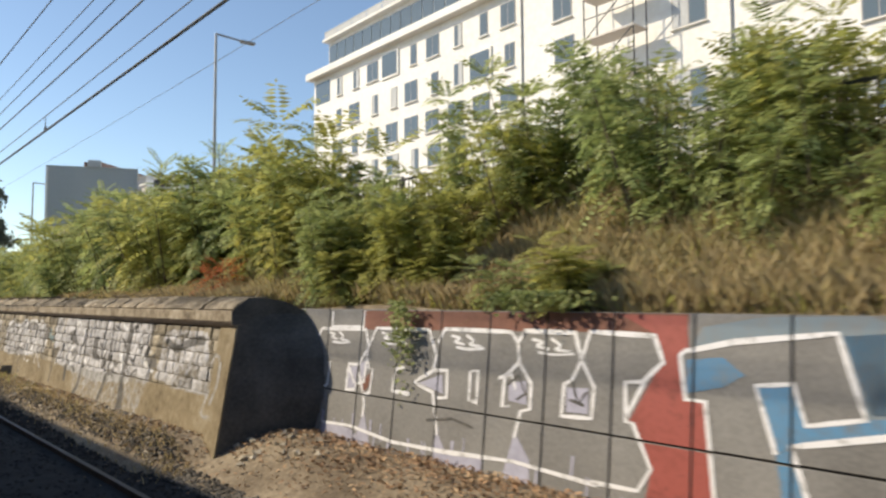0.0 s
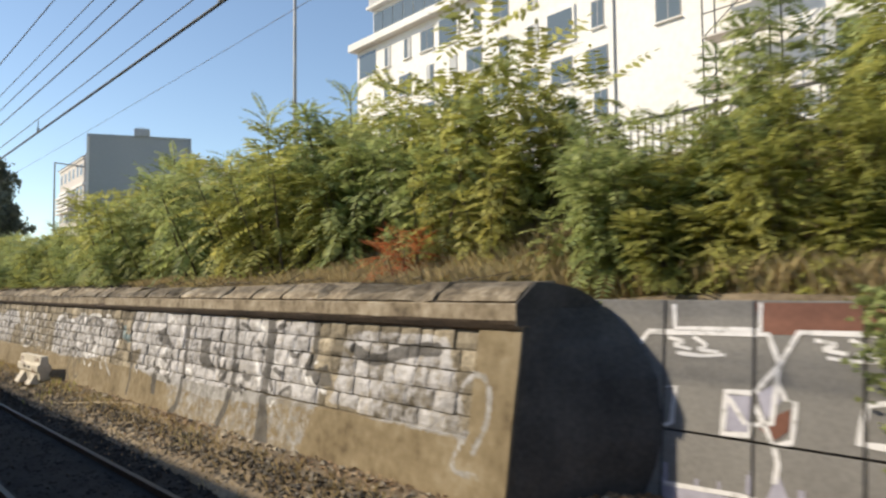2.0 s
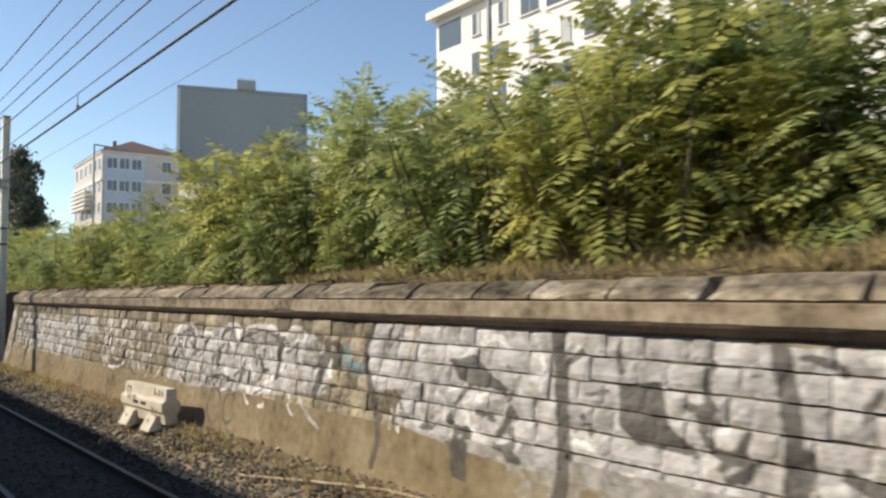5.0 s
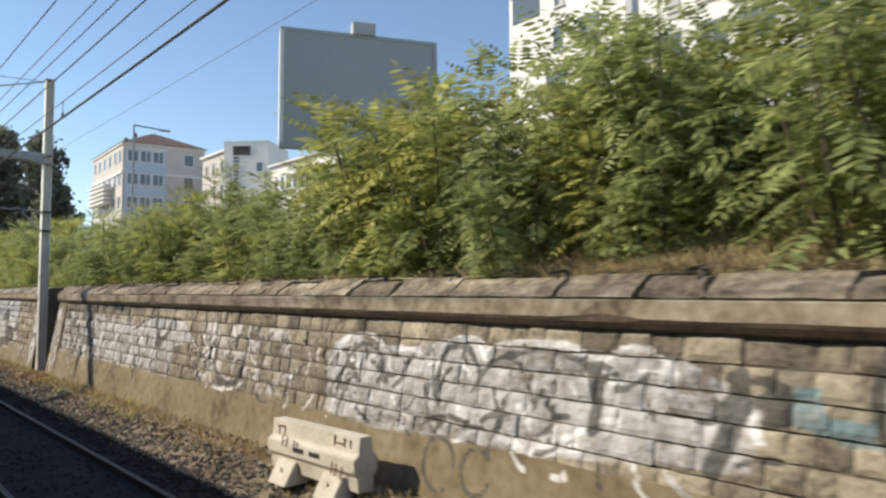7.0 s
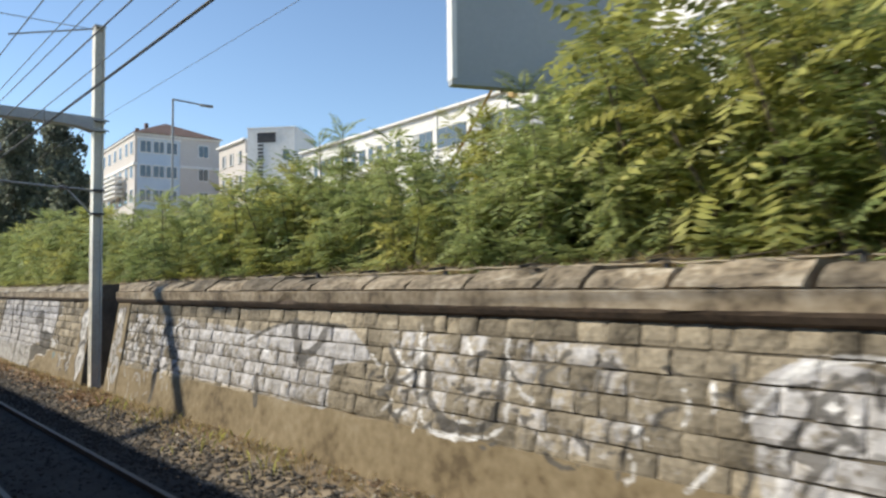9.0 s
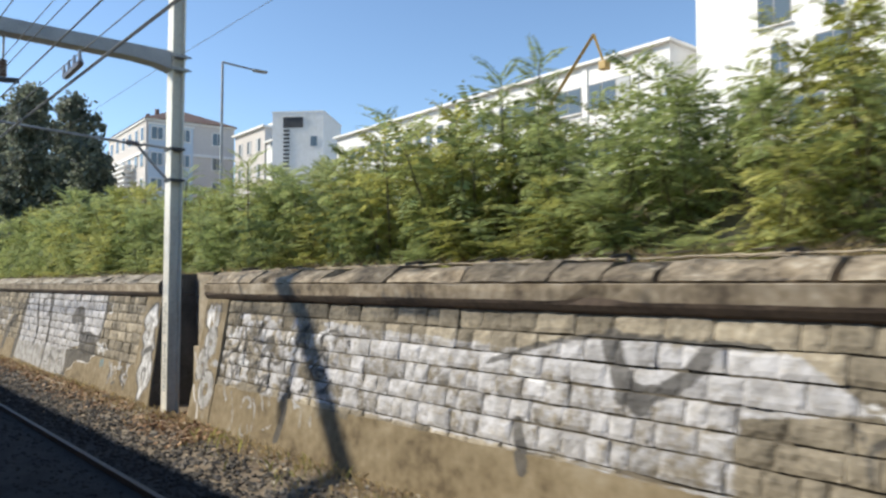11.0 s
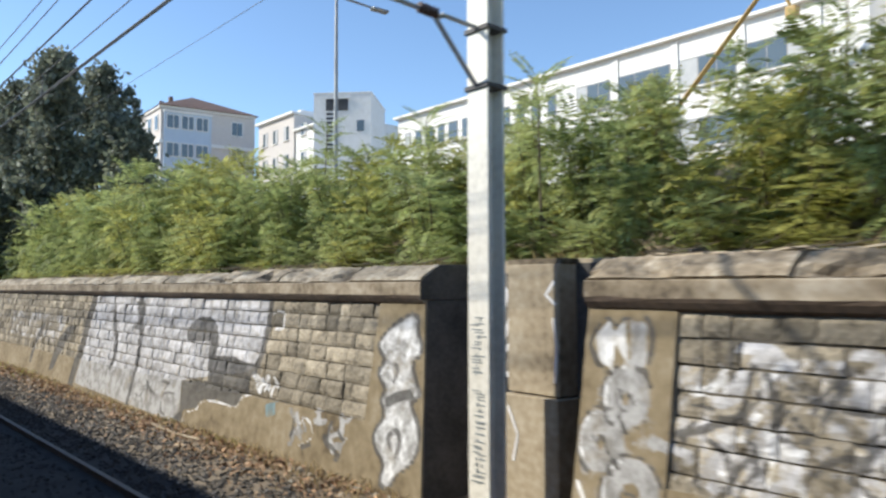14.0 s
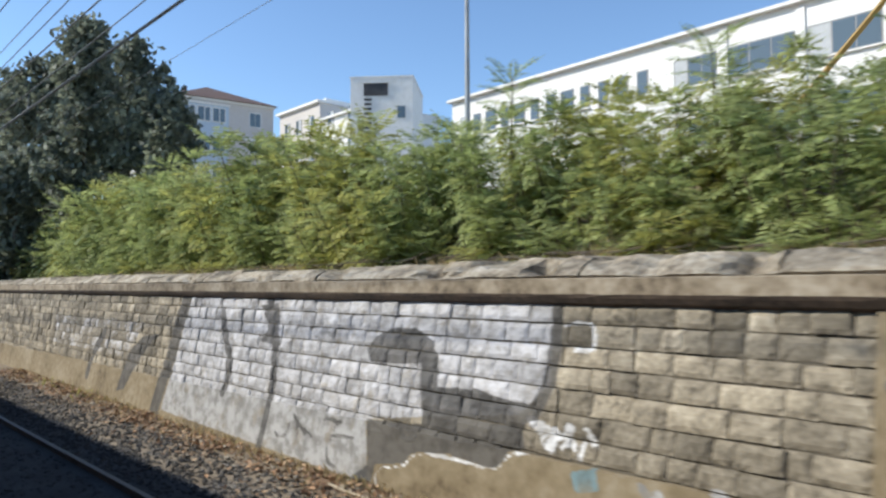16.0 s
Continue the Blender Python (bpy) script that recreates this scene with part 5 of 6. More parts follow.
# ---- street lamps ----
def street_lamp(x, y, top, arm):
    z = ground_z(x, y)
    s = thing("street_lamp", "tall grey steel street lamp with a single arm", "street lamp", (x, y, z), group="street lamps")
    part("pole", tube((0, 0, -0.1), (0, 0, top - z), 0.075, 0.05, 10), M_GALV, s)
    part("base_plate", boxed((0, 0, 0.03), (0.4, 0.4, 0.06), 0.01), M_GALV, s)
    part("arm", tube((0, 0, top - z), (arm[0] * 0.75, arm[1] * 0.75, top - z - 0.08), 0.045, 0.035), M_GALV, s)
    bm = bmesh.new()
    a = math.atan2(arm[1], arm[0])
    add_box(bm, (0, 0, 0), (0.6, 0.24, 0.10), 0.04, Matrix.Translation((arm[0] * 0.9, arm[1] * 0.9, top - z - 0.1)) @ Matrix.Rotation(a, 4, "Z"))
    part("lantern", bm, M_GALV, s)
    return s


street_lamp(-26.85, 13.0, 13.08, (0.1, 1.4))
street_lamp(-60.75, 12.9, 11.56, (0.1, 1.75))

# ---- steel fence at the top of the slope ----
fence = thing("fence", "dark steel railing along the top of the slope", "fence", (0, 0, 0))
for k in range(16):
    x = -26 + 2.0 * k
    part("post", boxed((x, 12.45, 5.1), (0.06, 0.06, 1.2)), M_DARKMETAL, fence)
for k in range(15):
    x = -25 + 2.0 * k
    for z in (5.62, 4.85):
        part("rail", boxed((x, 12.45, z), (1.94, 0.04, 0.05)), M_DARKMETAL, fence)
    for j in range(13):
        part("bar", boxed((x - 0.9 + 0.15 * j, 12.45, 5.23), (0.02, 0.02, 0.72)), M_DARKMETAL, fence)


# ---- buildings ----
def window(parent, x, y, z, w, h, bay=False, panes=2):
    """A window in a facade that faces -y."""
    if bay:
        win = part("box_window_surround", boxed((x, y - 0.05, z), (w + 0.3, 0.14, h + 0.3), 0.0), M_WHITE, parent, "projecting white window box")
        y -= 0.13
        part("glass", boxed((x, y, z), (w, 0.03, h)), M_GLASS, win)
    else:
        win = part("window", boxed((x, y - 0.012, z), (w, 0.03, h)), M_TRIM, parent)
        y -= 0.03
        pw = (w - 0.06 * (panes + 1)) / panes
        for k in range(panes):
            part("pane", boxed((x - w / 2 + 0.06 + pw / 2 + k * (pw + 0.06), y, z), (pw, 0.012, h - 0.12)), M_GLASS if (int(x * 7) + k) % 4 else M_BLIND, win)
        part("sill", boxed((x, y - 0.05, z - h / 2 - 0.04), (w + 0.1, 0.14, 0.06)), M_WHITE, win)
    return win


FY = 30.7
tall = thing("apartment_building", "tall white apartment building with grey windows and glazed top storey", "building", (0, 0, 0))
part("wall", boxed((-14.68, 38.7, 12.4), (71.35, 16.0, 16.2), 0.02), M_WHITE, tall)
part("roof_slab", boxed((-14.5, 38.5, 20.35), (72.4, 16.8, 0.5), 0.02), M_WHITE, tall)
part("top_storey", boxed((-14.4, 38.8, 21.8), (69.8, 14.8, 2.6), 0.02), M_WHITE, tall)
part("roof", boxed((-14.35, 38.6, 23.2), (70.3, 15.4, 0.2), 0.02), M_WHITE, tall)
part("parapet_rail", boxed((-14.4, 31.0, 23.8), (69.8, 0.05, 0.06)), M_GALV, tall)
for k in range(58):
    part("glazing_panel", boxed((-48.6 + 1.2 * k, 31.38, 21.7), (1.1, 0.05, 2.1)), M_GLASS, tall)
for k in range(35):
    part("balustrade_pane", boxed((-48.3 + 1.98 * k, 31.0, 23.62), (1.9, 0.03, 0.5)), M_BLIND, tall)
part("corner_recess", boxed((-49.0, FY - 0.01, 18.9), (2.1, 0.03, 1.7)), M_GLASS, tall, "glazed corner loggia")
rows = {18.85: [(-46.5, 0.74), (-44.2, 0.8), (-42.1, 1.4), (-39.9, 1.7), (-37.3, 0.68), (-35.3, 1.34), (-32.8, 0.75), (-30.5, 0.7), (-28.5, 1.2)],
        16.42: [(-46.6, 0.7), (-44.5, 1.4), (-41.8, 0.75), (-39.5, 0.71), (-37.6, 1.39), (-35.1, 0.71), (-32.8, 0.84), (-30.8, 1.66), (-28.4, 0.8)],
        14.03: [(-46.8, 1.4), (-44.4, 0.75), (-42.1, 1.4), (-39.8, 1.35), (-37.6, 1.5), (-35.4, 1.34), (-33.1, 1.42), (-30.8, 1.47), (-28.5, 1.4)],
        11.82: [(-46.6, 0.75), (-44.5, 1.4), (-41.8, 0.75), (-39.7, 1.4), (-37.2, 0.75), (-35.2, 1.35), (-33.0, 1.69), (-30.4, 0.94), (-28.3, 0.85)],
        9.5: [(-45.6, 1.4), (-42.6, 0.8), (-39.6, 1.4), (-36.6, 0.8), (-33.6, 1.5), (-30.6, 0.8)]}
for z, items in rows.items():
    for x, w in items:
        window(tall, x, FY, z, w, 1.4 if w < 1.6 else 1.58, bay=w in (1.7, 1.66), panes=1 if w < 0.72 else 2)
part("downpipe", tube((-27.4, FY - 0.06, 4.6), (-27.4, FY - 0.06, 20.2), 0.05), M_GALV, tall)
for x, z, w, h in ((-24.5, 18.0, 1.3, 1.4), (-24.4, 15.62, 1.34, 1.4), (-17.2, 15.9, 1.7, 2.2), (-13.2, 15.2, 1.5, 1.0), (-9.6, 13.6, 1.2, 1.6), (-13.4, 11.6, 1.4, 1.6), (-17.2, 11.9, 1.6, 1.8), (-9.8, 10.2, 1.4, 1.6), (-17.0, 18.8, 1.6, 1.6), (-12.5, 18.6, 1.4, 1.6)):
    window(tall, x, FY, z, w, h)
part("downpipe", tube((-15.2, FY - 0.06, 4.6), (-15.2, FY - 0.06, 20.2), 0.05), M_GALV, tall)

scaffold = thing("scaffold", "light steel scaffold tower against the white facade", "scaffold", (-20.4, 29.6, ground_z(-20.4, 29.6)))
for sx in (-1.4, 1.4):
    for sy in (-0.5, 0.5):
        part("upright", tube((sx, sy, 0), (sx, sy, 15), 0.035, None, 6), M_DARKMETAL, scaffold)
for k in range(7):
    z = 2.0 + 2.0 * k
    part("deck", boxed((0, 0, z), (2.9, 1.1, 0.07)), M_CREAM, scaffold)
    part("guard_rail", tube((-1.4, -0.5, z + 1.0), (1.4, -0.5, z + 1.0), 0.03, None, 6), M_DARKMETAL, scaffold)
    part("brace", tube((-1.4, -0.5, z), (1.4, -0.5, z + 2.0), 0.03, None, 6), M_DARKMETAL, scaffold)

low = thing("office_building", "long low white building with wide grey windows", "building", (0, 0, 0))
part("wall", boxed((-66.4, 37.7, 9.2), (29.4, 14.0, 9.4), 0.02), M_WHITE, low)
part("roof_edge", boxed((-66.4, 37.6, 13.98), (29.8, 14.4, 0.16), 0.02), M_WHITE, low)
for x in np.arange(-80, -66.5, 1.15):
    window(low, float(x), FY, 12.25, 0.62 if round(x) % 3 else 0.85, 1.2, panes=1)
for x, w in ((-64.6, 2.1), (-61.6, 2.9), (-58.3, 2.7), (-55.2, 2.6)):
    window(low, x, FY, 12.2, w, 1.35, panes=3)
    window(low, x, FY, 9.4, w, 1.35, panes=3)
for x in (-63.2, -59.9, -56.7, -53.6):
    part("pilaster", boxed((x, FY - 0.03, 11.0), (0.35, 0.08, 5.6)), M_WHITE, low)

TL, TC = Vector((-93.2, 31.2)), Vector((-89.75, 34.5))
tower = thing("stair_tower", "plain white tower block with a dark square opening", "building", (0, 0, 0))
tm = Matrix.Translation((TL.x, TL.y, 0)) @ Matrix.Rotation(math.atan2(3.3, 3.45), 4, "Z")
part("wall", boxed((2.39, 3.1, 11.3), (4.78, 6.2, 14.0), 0.02, tm), M_WHITE, tower)
part("parapet", boxed((2.39, 3.1, 18.32), (4.9, 6.3, 0.12), 0.01, tm), M_WHITE, tower)
part("dark_opening", boxed((1.95, -0.02, 17.35), (1.85, 0.06, 0.95), 0, tm), M_DARKMETAL, tower)
part("opening_lintel", boxed((1.95, -0.05, 17.9), (2.1, 0.12, 0.12), 0, tm), M_WHITE, tower)
for k in range(10):
    part("louvre", boxed((1.35, -0.03, 16.6 - 0.36 * k), (0.55, 0.08, 0.18), 0, tm), M_DARKMETAL, tower)
part("side_window", boxed((3.9, -0.02, 15.6), (0.6, 0.05, 0.9), 0, tm), M_GLASS, tower)

# corner house with a hipped tiled roof
A, B, C = Vector((-124.0, 29.6)), Vector((-122.7, 40.4)), Vector((-141.5, 30.0))
D = C + B - A
house = thing("corner_house", "pale grey corner house with hipped red-brown tiled roof", "house", (0, 0, 1.1))
bm = bmesh.new()
lo = [bm.verts.new((p.x, p.y, 3.6)) for p in (A, B, D, C)]
hi = [bm.verts.new((p.x, p.y, 21.9)) for p in (A, B, D, C)]
for i in range(4):
    bm.faces.new((lo[i], lo[(i + 1) % 4], hi[(i + 1) % 4], hi[i]))
bm.faces.new(hi)
bmesh.ops.recalc_face_normals(bm, faces=bm.faces)
part("wall", bm, M_CREAM, house)
mid = (A + B + C + D) / 4
bm = bmesh.new()
ev = [bm.verts.new((mid.x + (p.x - mid.x) * 1.06, mid.y + (p.y - mid.y) * 1.06, 22.0)) for p in (A, B, D, C)]
r1 = bm.verts.new((*((A + B) / 2 + (mid - (A + B) / 2) * 0.66), 24.8))
r2 = bm.verts.new((*((C + D) / 2 + (mid - (C + D) / 2) * 0.66), 24.8))
bm.faces.new((ev[0], ev[1], r1))
bm.faces.new((ev[1], ev[2], r2, r1))
bm.faces.new((ev[2], ev[3], r2))
bm.faces.new((ev[3], ev[0], r1, r2))
bm.faces.new(ev[::-1])
roof = part("roof", bm, M_ROOF, house)
part("chimney", boxed((mid.x + 2.2, mid.y - 2.4, 24.3), (0.5, 0.45, 0.7), 0.03), M_ROOF, roof)
part("chimney", boxed((mid.x + 4.2, mid.y - 4.2, 23.1), (0.45, 0.45, 0.6), 0.03), M_ROOF, roof)
for p, q in ((A, B), (C, A)):
    d = (q - p)
    nrm = Vector((d.y, -d.x)).normalized()
    for zz in (22.0, 18.0):
        c = (p + q) / 2 + nrm * 0.06
        part("cornice", boxed((0, 0, 0), (d.length + 0.2, 0.3, 0.35), 0.0, Matrix.Translation((c.x, c.y, zz - 0.1)) @ Matrix.Rotation(math.atan2(d.y, d.x), 4, "Z")), M_WHITE, house)


def wall_window(parent, p, q, u, z, w, h):
    d = q - p
    c = p + d * u
    m = Matrix.Translation((c.x, c.y, z)) @ Matrix.Rotation(math.atan2(d.y, d.x), 4, "Z")
    f = part("window_frame", boxed((0, -0.03, 0), (w + 0.24, 0.07, h + 0.24), 0, m), M_WHITE, parent)
    part("pane", boxed((0, -0.075, 0), (w, 0.03, h), 0, m), M_GLASS, f)


hm = Matrix.Translation((A.x, A.y, 0)) @ Matrix.Rotation(math.atan2(B.y - A.y, B.x - A.x), 4, "Z")
part("bay", boxed((2.95, -0.12, 16.6), (5.3, 0.3, 9.4), 0.03, hm), M_BAY, house, "pale blue rendered bay")
part("bay_hood", boxed((2.95, -0.2, 21.35), (5.5, 0.5, 0.22), 0.0, hm), M_WHITE, house)
for z in (20.2, 17.0, 13.8):
    for u in (0.085, 0.235, 0.385):
        wall_window(house, A + Vector((0.27, -0.03)), B + Vector((0.27, -0.03)), u, z, 0.62, 1.45)
        wall_window(house, A + Vector((0.27, -0.03)), B + Vector((0.27, -0.03)), u + 0.065, z, 0.5, 1.45)
    for u in (0.77, 0.83):
        wall_window(house, A, B, u, z, 0.55, 1.5)
    for u in (0.10, 0.27, 0.44, 0.61, 0.78, 0.92):
        wall_window(house, C, A, u, z, 1.0, 1.6)
for k in range(5):
    part("balcony_slat", boxed((-133.0, 28.9, 16.6 - 0.62 * k), (9.0, 1.0, 0.24), 0.0), M_WHITE, house)

annex = thing("annex_building", "low pale grey flat-roofed building beside the house", "building", (0, 0, 0))
part("wall", boxed((-112.2, 41.7, 12.9), (8.0, 8.0, 15.2), 0.03), M_CREAM, annex)
part("wall", boxed((-104.0, 41.9, 11.5), (8.3, 8.0, 14.2), 0.03), M_WHITE, annex)
part("roof_edge", boxed((-112.2, 41.6, 20.55), (8.4, 8.5, 0.25), 0.0), M_WHITE, annex)
part("roof_edge", boxed((-104.0, 41.8, 18.65), (8.3, 8.5, 0.2), 0.0), M_WHITE, annex)
part("roof_box", boxed((-111.4, 41.0, 21.05), (2.8, 3.0, 0.9), 0.02), M_WHITE, annex)
for x in (-114.5, -112.2, -109.8, -106.5, -103.0):
    for z in (18.6, 15.6):
        window(annex, x, 37.7 if x < -108 else 37.9, z, 1.1, 1.5 if x < -108 else 1.3)

# ---- lifting machine in front of the low building ----
crane = thing("crane", "ochre yellow telescopic crane arm above the shrubs", "crane", (-60.9, 28.0, ground_z(-60.9, 28)))
part("base", boxed((0, 0, 0.9), (3.4, 2.0, 1.4), 0.1), M_YELLOW, crane)
for sx in (-1.2, 1.2):
    for sy in (-1.0, 1.0):
        part("wheel", tube((sx, sy - 0.15, 0.5), (sx, sy + 0.15, 0.5), 0.5, None, 18), M_DARKMETAL, crane)
part("boom", tube((-0.6, 0, 1.6), (6.9, 0, 9.3), 0.13, 0.10, 4), M_YELLOW, crane)
part("jib", tube((6.9, 0, 9.3), (7.45, 0, 7.9), 0.08, 0.06, 4), M_YELLOW, crane)
part("basket", boxed((7.5, 0, 7.7), (0.42, 0.4, 0.4), 0.06), M_YELLOW, crane)
# ---- vegetation ----
def frond(verts, faces, base, way, length, pairs, leaf, droop):
    """One feathered leaf: pairs of pointed leaflets along a drooping midrib."""
    way = way.normalized()
    side = way.cross(Vector((0, 0, 1)))
    side = side.normalized() if side.length > 0.05 else Vector((1, 0, 0))
    p = Vector(base)
    d = way.copy()
    step = length / (pairs + 1)
    for i in range(pairs + 1):
        d = (d + Vector((0, 0, -droop / pairs))).normalized()
        q = p + d * step
        up = side.cross(d).normalized()
        k = leaf * (0.55 + 0.9 * math.sin(math.pi * (i + 1.2) / (pairs + 2.4))) * random.uniform(0.85, 1.15)
        if i == pairs:
            tips = [d]
        else:
            tips = [(side * s + d * 0.35 - up * random.uniform(0.05, 0.45)).normalized() for s in (-1, 1)]
        for t in tips:
            n = t.cross(up).normalized() * k * 0.165
            m = q + t * k * 0.42
            c = len(verts)
            verts.extend((tuple(q), tuple(m + n), tuple(q + t * k), tuple(m - n)))
            faces.append((c, c + 1, c + 2, c + 3))
        p = q
    return p


def shrub_mesh(seed, height, stems, spread, leaf=0.15, dense=1.0):
    rnd = random.Random(seed)
    state = random.getstate()
    random.seed(seed)
    v, f = [], []
    sb = bmesh.new()
    for s in range(stems):
        a = rnd.random() * 6.283
        foot = Vector((math.cos(a), math.sin(a), 0)) * rnd.uniform(0.05, 0.4) * spread
        lean = Vector((math.cos(a) * rnd.uniform(0.05, 0.5), math.sin(a) * rnd.uniform(0.05, 0.5), 1)).normalized()
        h = height * rnd.uniform(0.6, 1.0)
        top = foot + lean * h
        add_tube(sb, foot - Vector((0, 0, 0.1)), top, 0.022, 0.006, 5)
        n = int((8 + h * 9) * dense)
        for i in range(n):
            u = 0.16 + 0.84 * (i / n) ** 0.85
            b = foot + lean * h * u
            az = i * 2.4 + rnd.random()
            rise = -0.1 + 0.9 * u ** 2
            w = Vector((math.cos(az), math.sin(az), rise))
            frond(v, f, b, w, rnd.uniform(0.48, 0.95) * (0.7 + 0.3 * (1 - u)), rnd.randint(8, 11), leaf * 0.74, rnd.uniform(0.7, 1.5))
        for i in range(5):
            az = i * 1.257 + rnd.random()
            frond(v, f, top, Vector((math.cos(az), math.sin(az), 1.1)), rnd.uniform(0.4, 0.6), 8, leaf * 0.74, 0.6)
    random.setstate(state)
    stem = bpy.data.meshes.new("stem")
    sb.to_mesh(stem)
    sb.free()
    stem.materials.append(M_STEM)
    return stem, v, f


KINDS = []
for i, (h, st, sp, lf) in enumerate(((2.6, 4, 1.0, 0.17), (2.2, 5, 1.2, 0.15), (3.2, 3, 0.9, 0.19), (1.5, 5, 1.2, 0.14), (1.9, 4, 1.1, 0.17), (2.9, 4, 1.2, 0.15))):
    stem, v, f = shrub_mesh(100 + i, h, st, sp, lf)
    leaves = {}
    for key, m in (("g", M_LEAF), ("y", M_LEAF_Y)):
        me = bpy.data.meshes.new("foliage")
        me.from_pydata(v, [], f)
        me.materials.append(m)
        leaves[key] = me
    KINDS.append((h, stem, leaves))


THICKET = {"g": [], "y": []}          # far growth that nobody could count, joined


def shrub(x, y, height, tint="g", which=None, sink=0.0, label=None, lean=0.0):
    h, stem, leaves = KINDS[random.randrange(6) if which is None else which]
    words = label or {"g": "leafy green wild shrub with feathered leaves", "y": "yellow-green wild shrub with feathered leaves"}[tint]
    s = height / h
    if label is None and (x < -66 or y > 10.25) and x < -10.5:
        m = pose(x, y, ground_z(x, y) - sink, random.uniform(-5, 5) + lean, random.uniform(-5, 5), random.random() * 360) @ Matrix.Diagonal((max(s, 0.7), max(s, 0.7), s, 1))
        THICKET[tint].append((leaves[tint], m))
        return None
    e = thing("shrub", words, "shrub", (x, y, ground_z(x, y) - sink), group="shrubs on the slope")
    e.matrix_basis = pose(x, y, ground_z(x, y) - sink, random.uniform(-5, 5) + lean, random.uniform(-5, 5), random.random() * 360) @ Matrix.Diagonal((max(s, 0.7), max(s, 0.7), s, 1))
    a, b = new("branch", stem), new("foliage", leaves[tint])
    a.parent = b.parent = e
    return e


def tint_at(x):
    return "y" if random.random() < (0.42 if x > -24 else 0.34 if x > -40 else 0.30) + 0.16 * math.sin(x * 0.55) else "g"


def crown_top(x, y):
    """How high the growth stands above the wall, as a line of sight lifted with its distance."""
    top = np.interp(x, (-97, -78, -73, -67, -62, -58, -55, -53, -50, -47, -44, -40, -37, -34, -30, -27, -22, -19, -16.5, -14.6, -13.8, -12.4), (6.8, 7.1, 7.0, 6.9, 6.4, 6.1, 5.75, 5.65, 5.7, 5.9, 6.1, 6.0, 6.0, 6.5, 6.75, 6.75, 6.6, 6.75, 6.95, 6.9, 5.75, 5.1))
    return 2.65 + (top - 2.65) * (y - 1.3) / 9.0


# dense growth beyond the open grass
x = -97.0
while x < -10.5:
    far = x < -68
    for y, lo, hi in ((8.35, 0.42, 0.62), (9.1, 0.62, 0.9), (9.9, 0.8, 1.0), (10.6, 0.85, 1.0), (11.4, 0.8, 1.0)):
        if y < 9 and x > -25.5:
            continue
        if y > 11 and random.random() < 0.7:
            continue
        px = x + random.uniform(-0.5, 0.5)
        py = y + random.uniform(-0.3, 0.3)
        most = crown_top(px, py) - ground_z(px, py) - 0.12
        mass = 0.5 + 0.9 * noise.noise(Vector((px * 0.33, py * 0.5, 21)))
        shrub(px, py, most * min(1.06, (lo + (hi - lo) * mass) * random.uniform(0.86, 1.08)), tint_at(px))
    if x < -25.5 and random.random() < 0.8:
        px = x + random.uniform(-0.5, 0.5)
        shrub(px, random.uniform(7.95, 8.25), random.uniform(0.35, 0.75), "y" if random.random() < 0.5 else "g", 3)
    x += 1.5 if far else 1.05
# above the panelled wall: growth along the fence, open dry slope below
for k in range(17):
    px = -10.2 + 0.85 * k
    shrub(px, random.uniform(10.9, 12.0), random.uniform(1.5, 2.2), "y" if random.random() < 0.6 else "g")
    if px > -7.5:
        shrub(px + 0.4, random.uniform(11.4, 12.2), random.uniform(1.9, 2.4), "y" if random.random() < 0.7 else "g", 1)
    if k % 2:
        shrub(px, random.uniform(12.9, 13.6), random.uniform(1.4, 2.2), "y")
for px, py, h in ((-6.6, 8.9, 0.7), (-6.1, 8.8, 0.6), (-5.8, 10.5, 1.0), (-5.2, 10.8, 1.3), (-4.4, 10.4, 1.2), (-3.9, 11.0, 1.5), (-3.1, 10.2, 0.9), (-2.0, 10.0, 1.6), (-0.8, 9.6, 1.7), (0.6, 9.8, 1.9), (2.0, 9.6, 1.8)):
    shrub(px, py, h, "g", 3)
for px, py, h in ((-12.2, 9.2, 1.9), (-11.6, 9.0, 1.85), (-11.1, 9.25, 1.9), (-10.5, 9.0, 1.7), (-9.95, 9.1, 1.5), (-10.7, 9.7, 1.8), (-11.9, 9.8, 1.9), (-10.2, 8.75, 1.0), (-9.65, 8.7, 1.05), (-9.1, 8.72, 1.0), (-8.65, 8.75, 0.85), (-9.5, 9.3, 1.5), (-9.0, 9.7, 1.6), (-9.3, 10.3, 1.7), (-8.6, 10.2, 1.3), (-6.4, 8.95, 0.75), (-5.7, 8.9, 0.85)):
    shrub(px, py, h, "y" if px > -10.6 else "g", 1, label="dense green shrub hanging over the top of the panelled wall")
# slim shoots with a rosette of long feathered leaves, standing above the rest
def shoot_mesh(seed):
    rnd = random.Random(seed)
    state = random.getstate()
    random.seed(seed)
    v, f = [], []
    sb = tube((0, 0, -0.1), (0.05, 0.03, 3.6), 0.03, 0.012, 6)
    for k in range(34):
        u = 0.35 + 0.65 * (k / 33) ** 0.7
        az = k * 2.4 + rnd.random() * 0.5
        rise = -0.1 + 1.5 * max(0, u - 0.6) / 0.4
        frond(v, f, (0.05 * u, 0.03 * u, 3.6 * u), Vector((math.cos(az), math.sin(az), rise)), rnd.uniform(0.6, 0.95), 13, 0.105, rnd.uniform(0.6, 1.1))
    random.setstate(state)
    me = bpy.data.meshes.new("branch")
    sb.to_mesh(me)
    sb.free()
    me.materials.append(M_STEM)
    leaf = bpy.data.meshes.new("foliage")
    leaf.from_pydata(v, [], f)
    leaf.materials.append(M_LEAF)
    return me, leaf


SHOOTS = [shoot_mesh(301 + k) for k in range(3)]


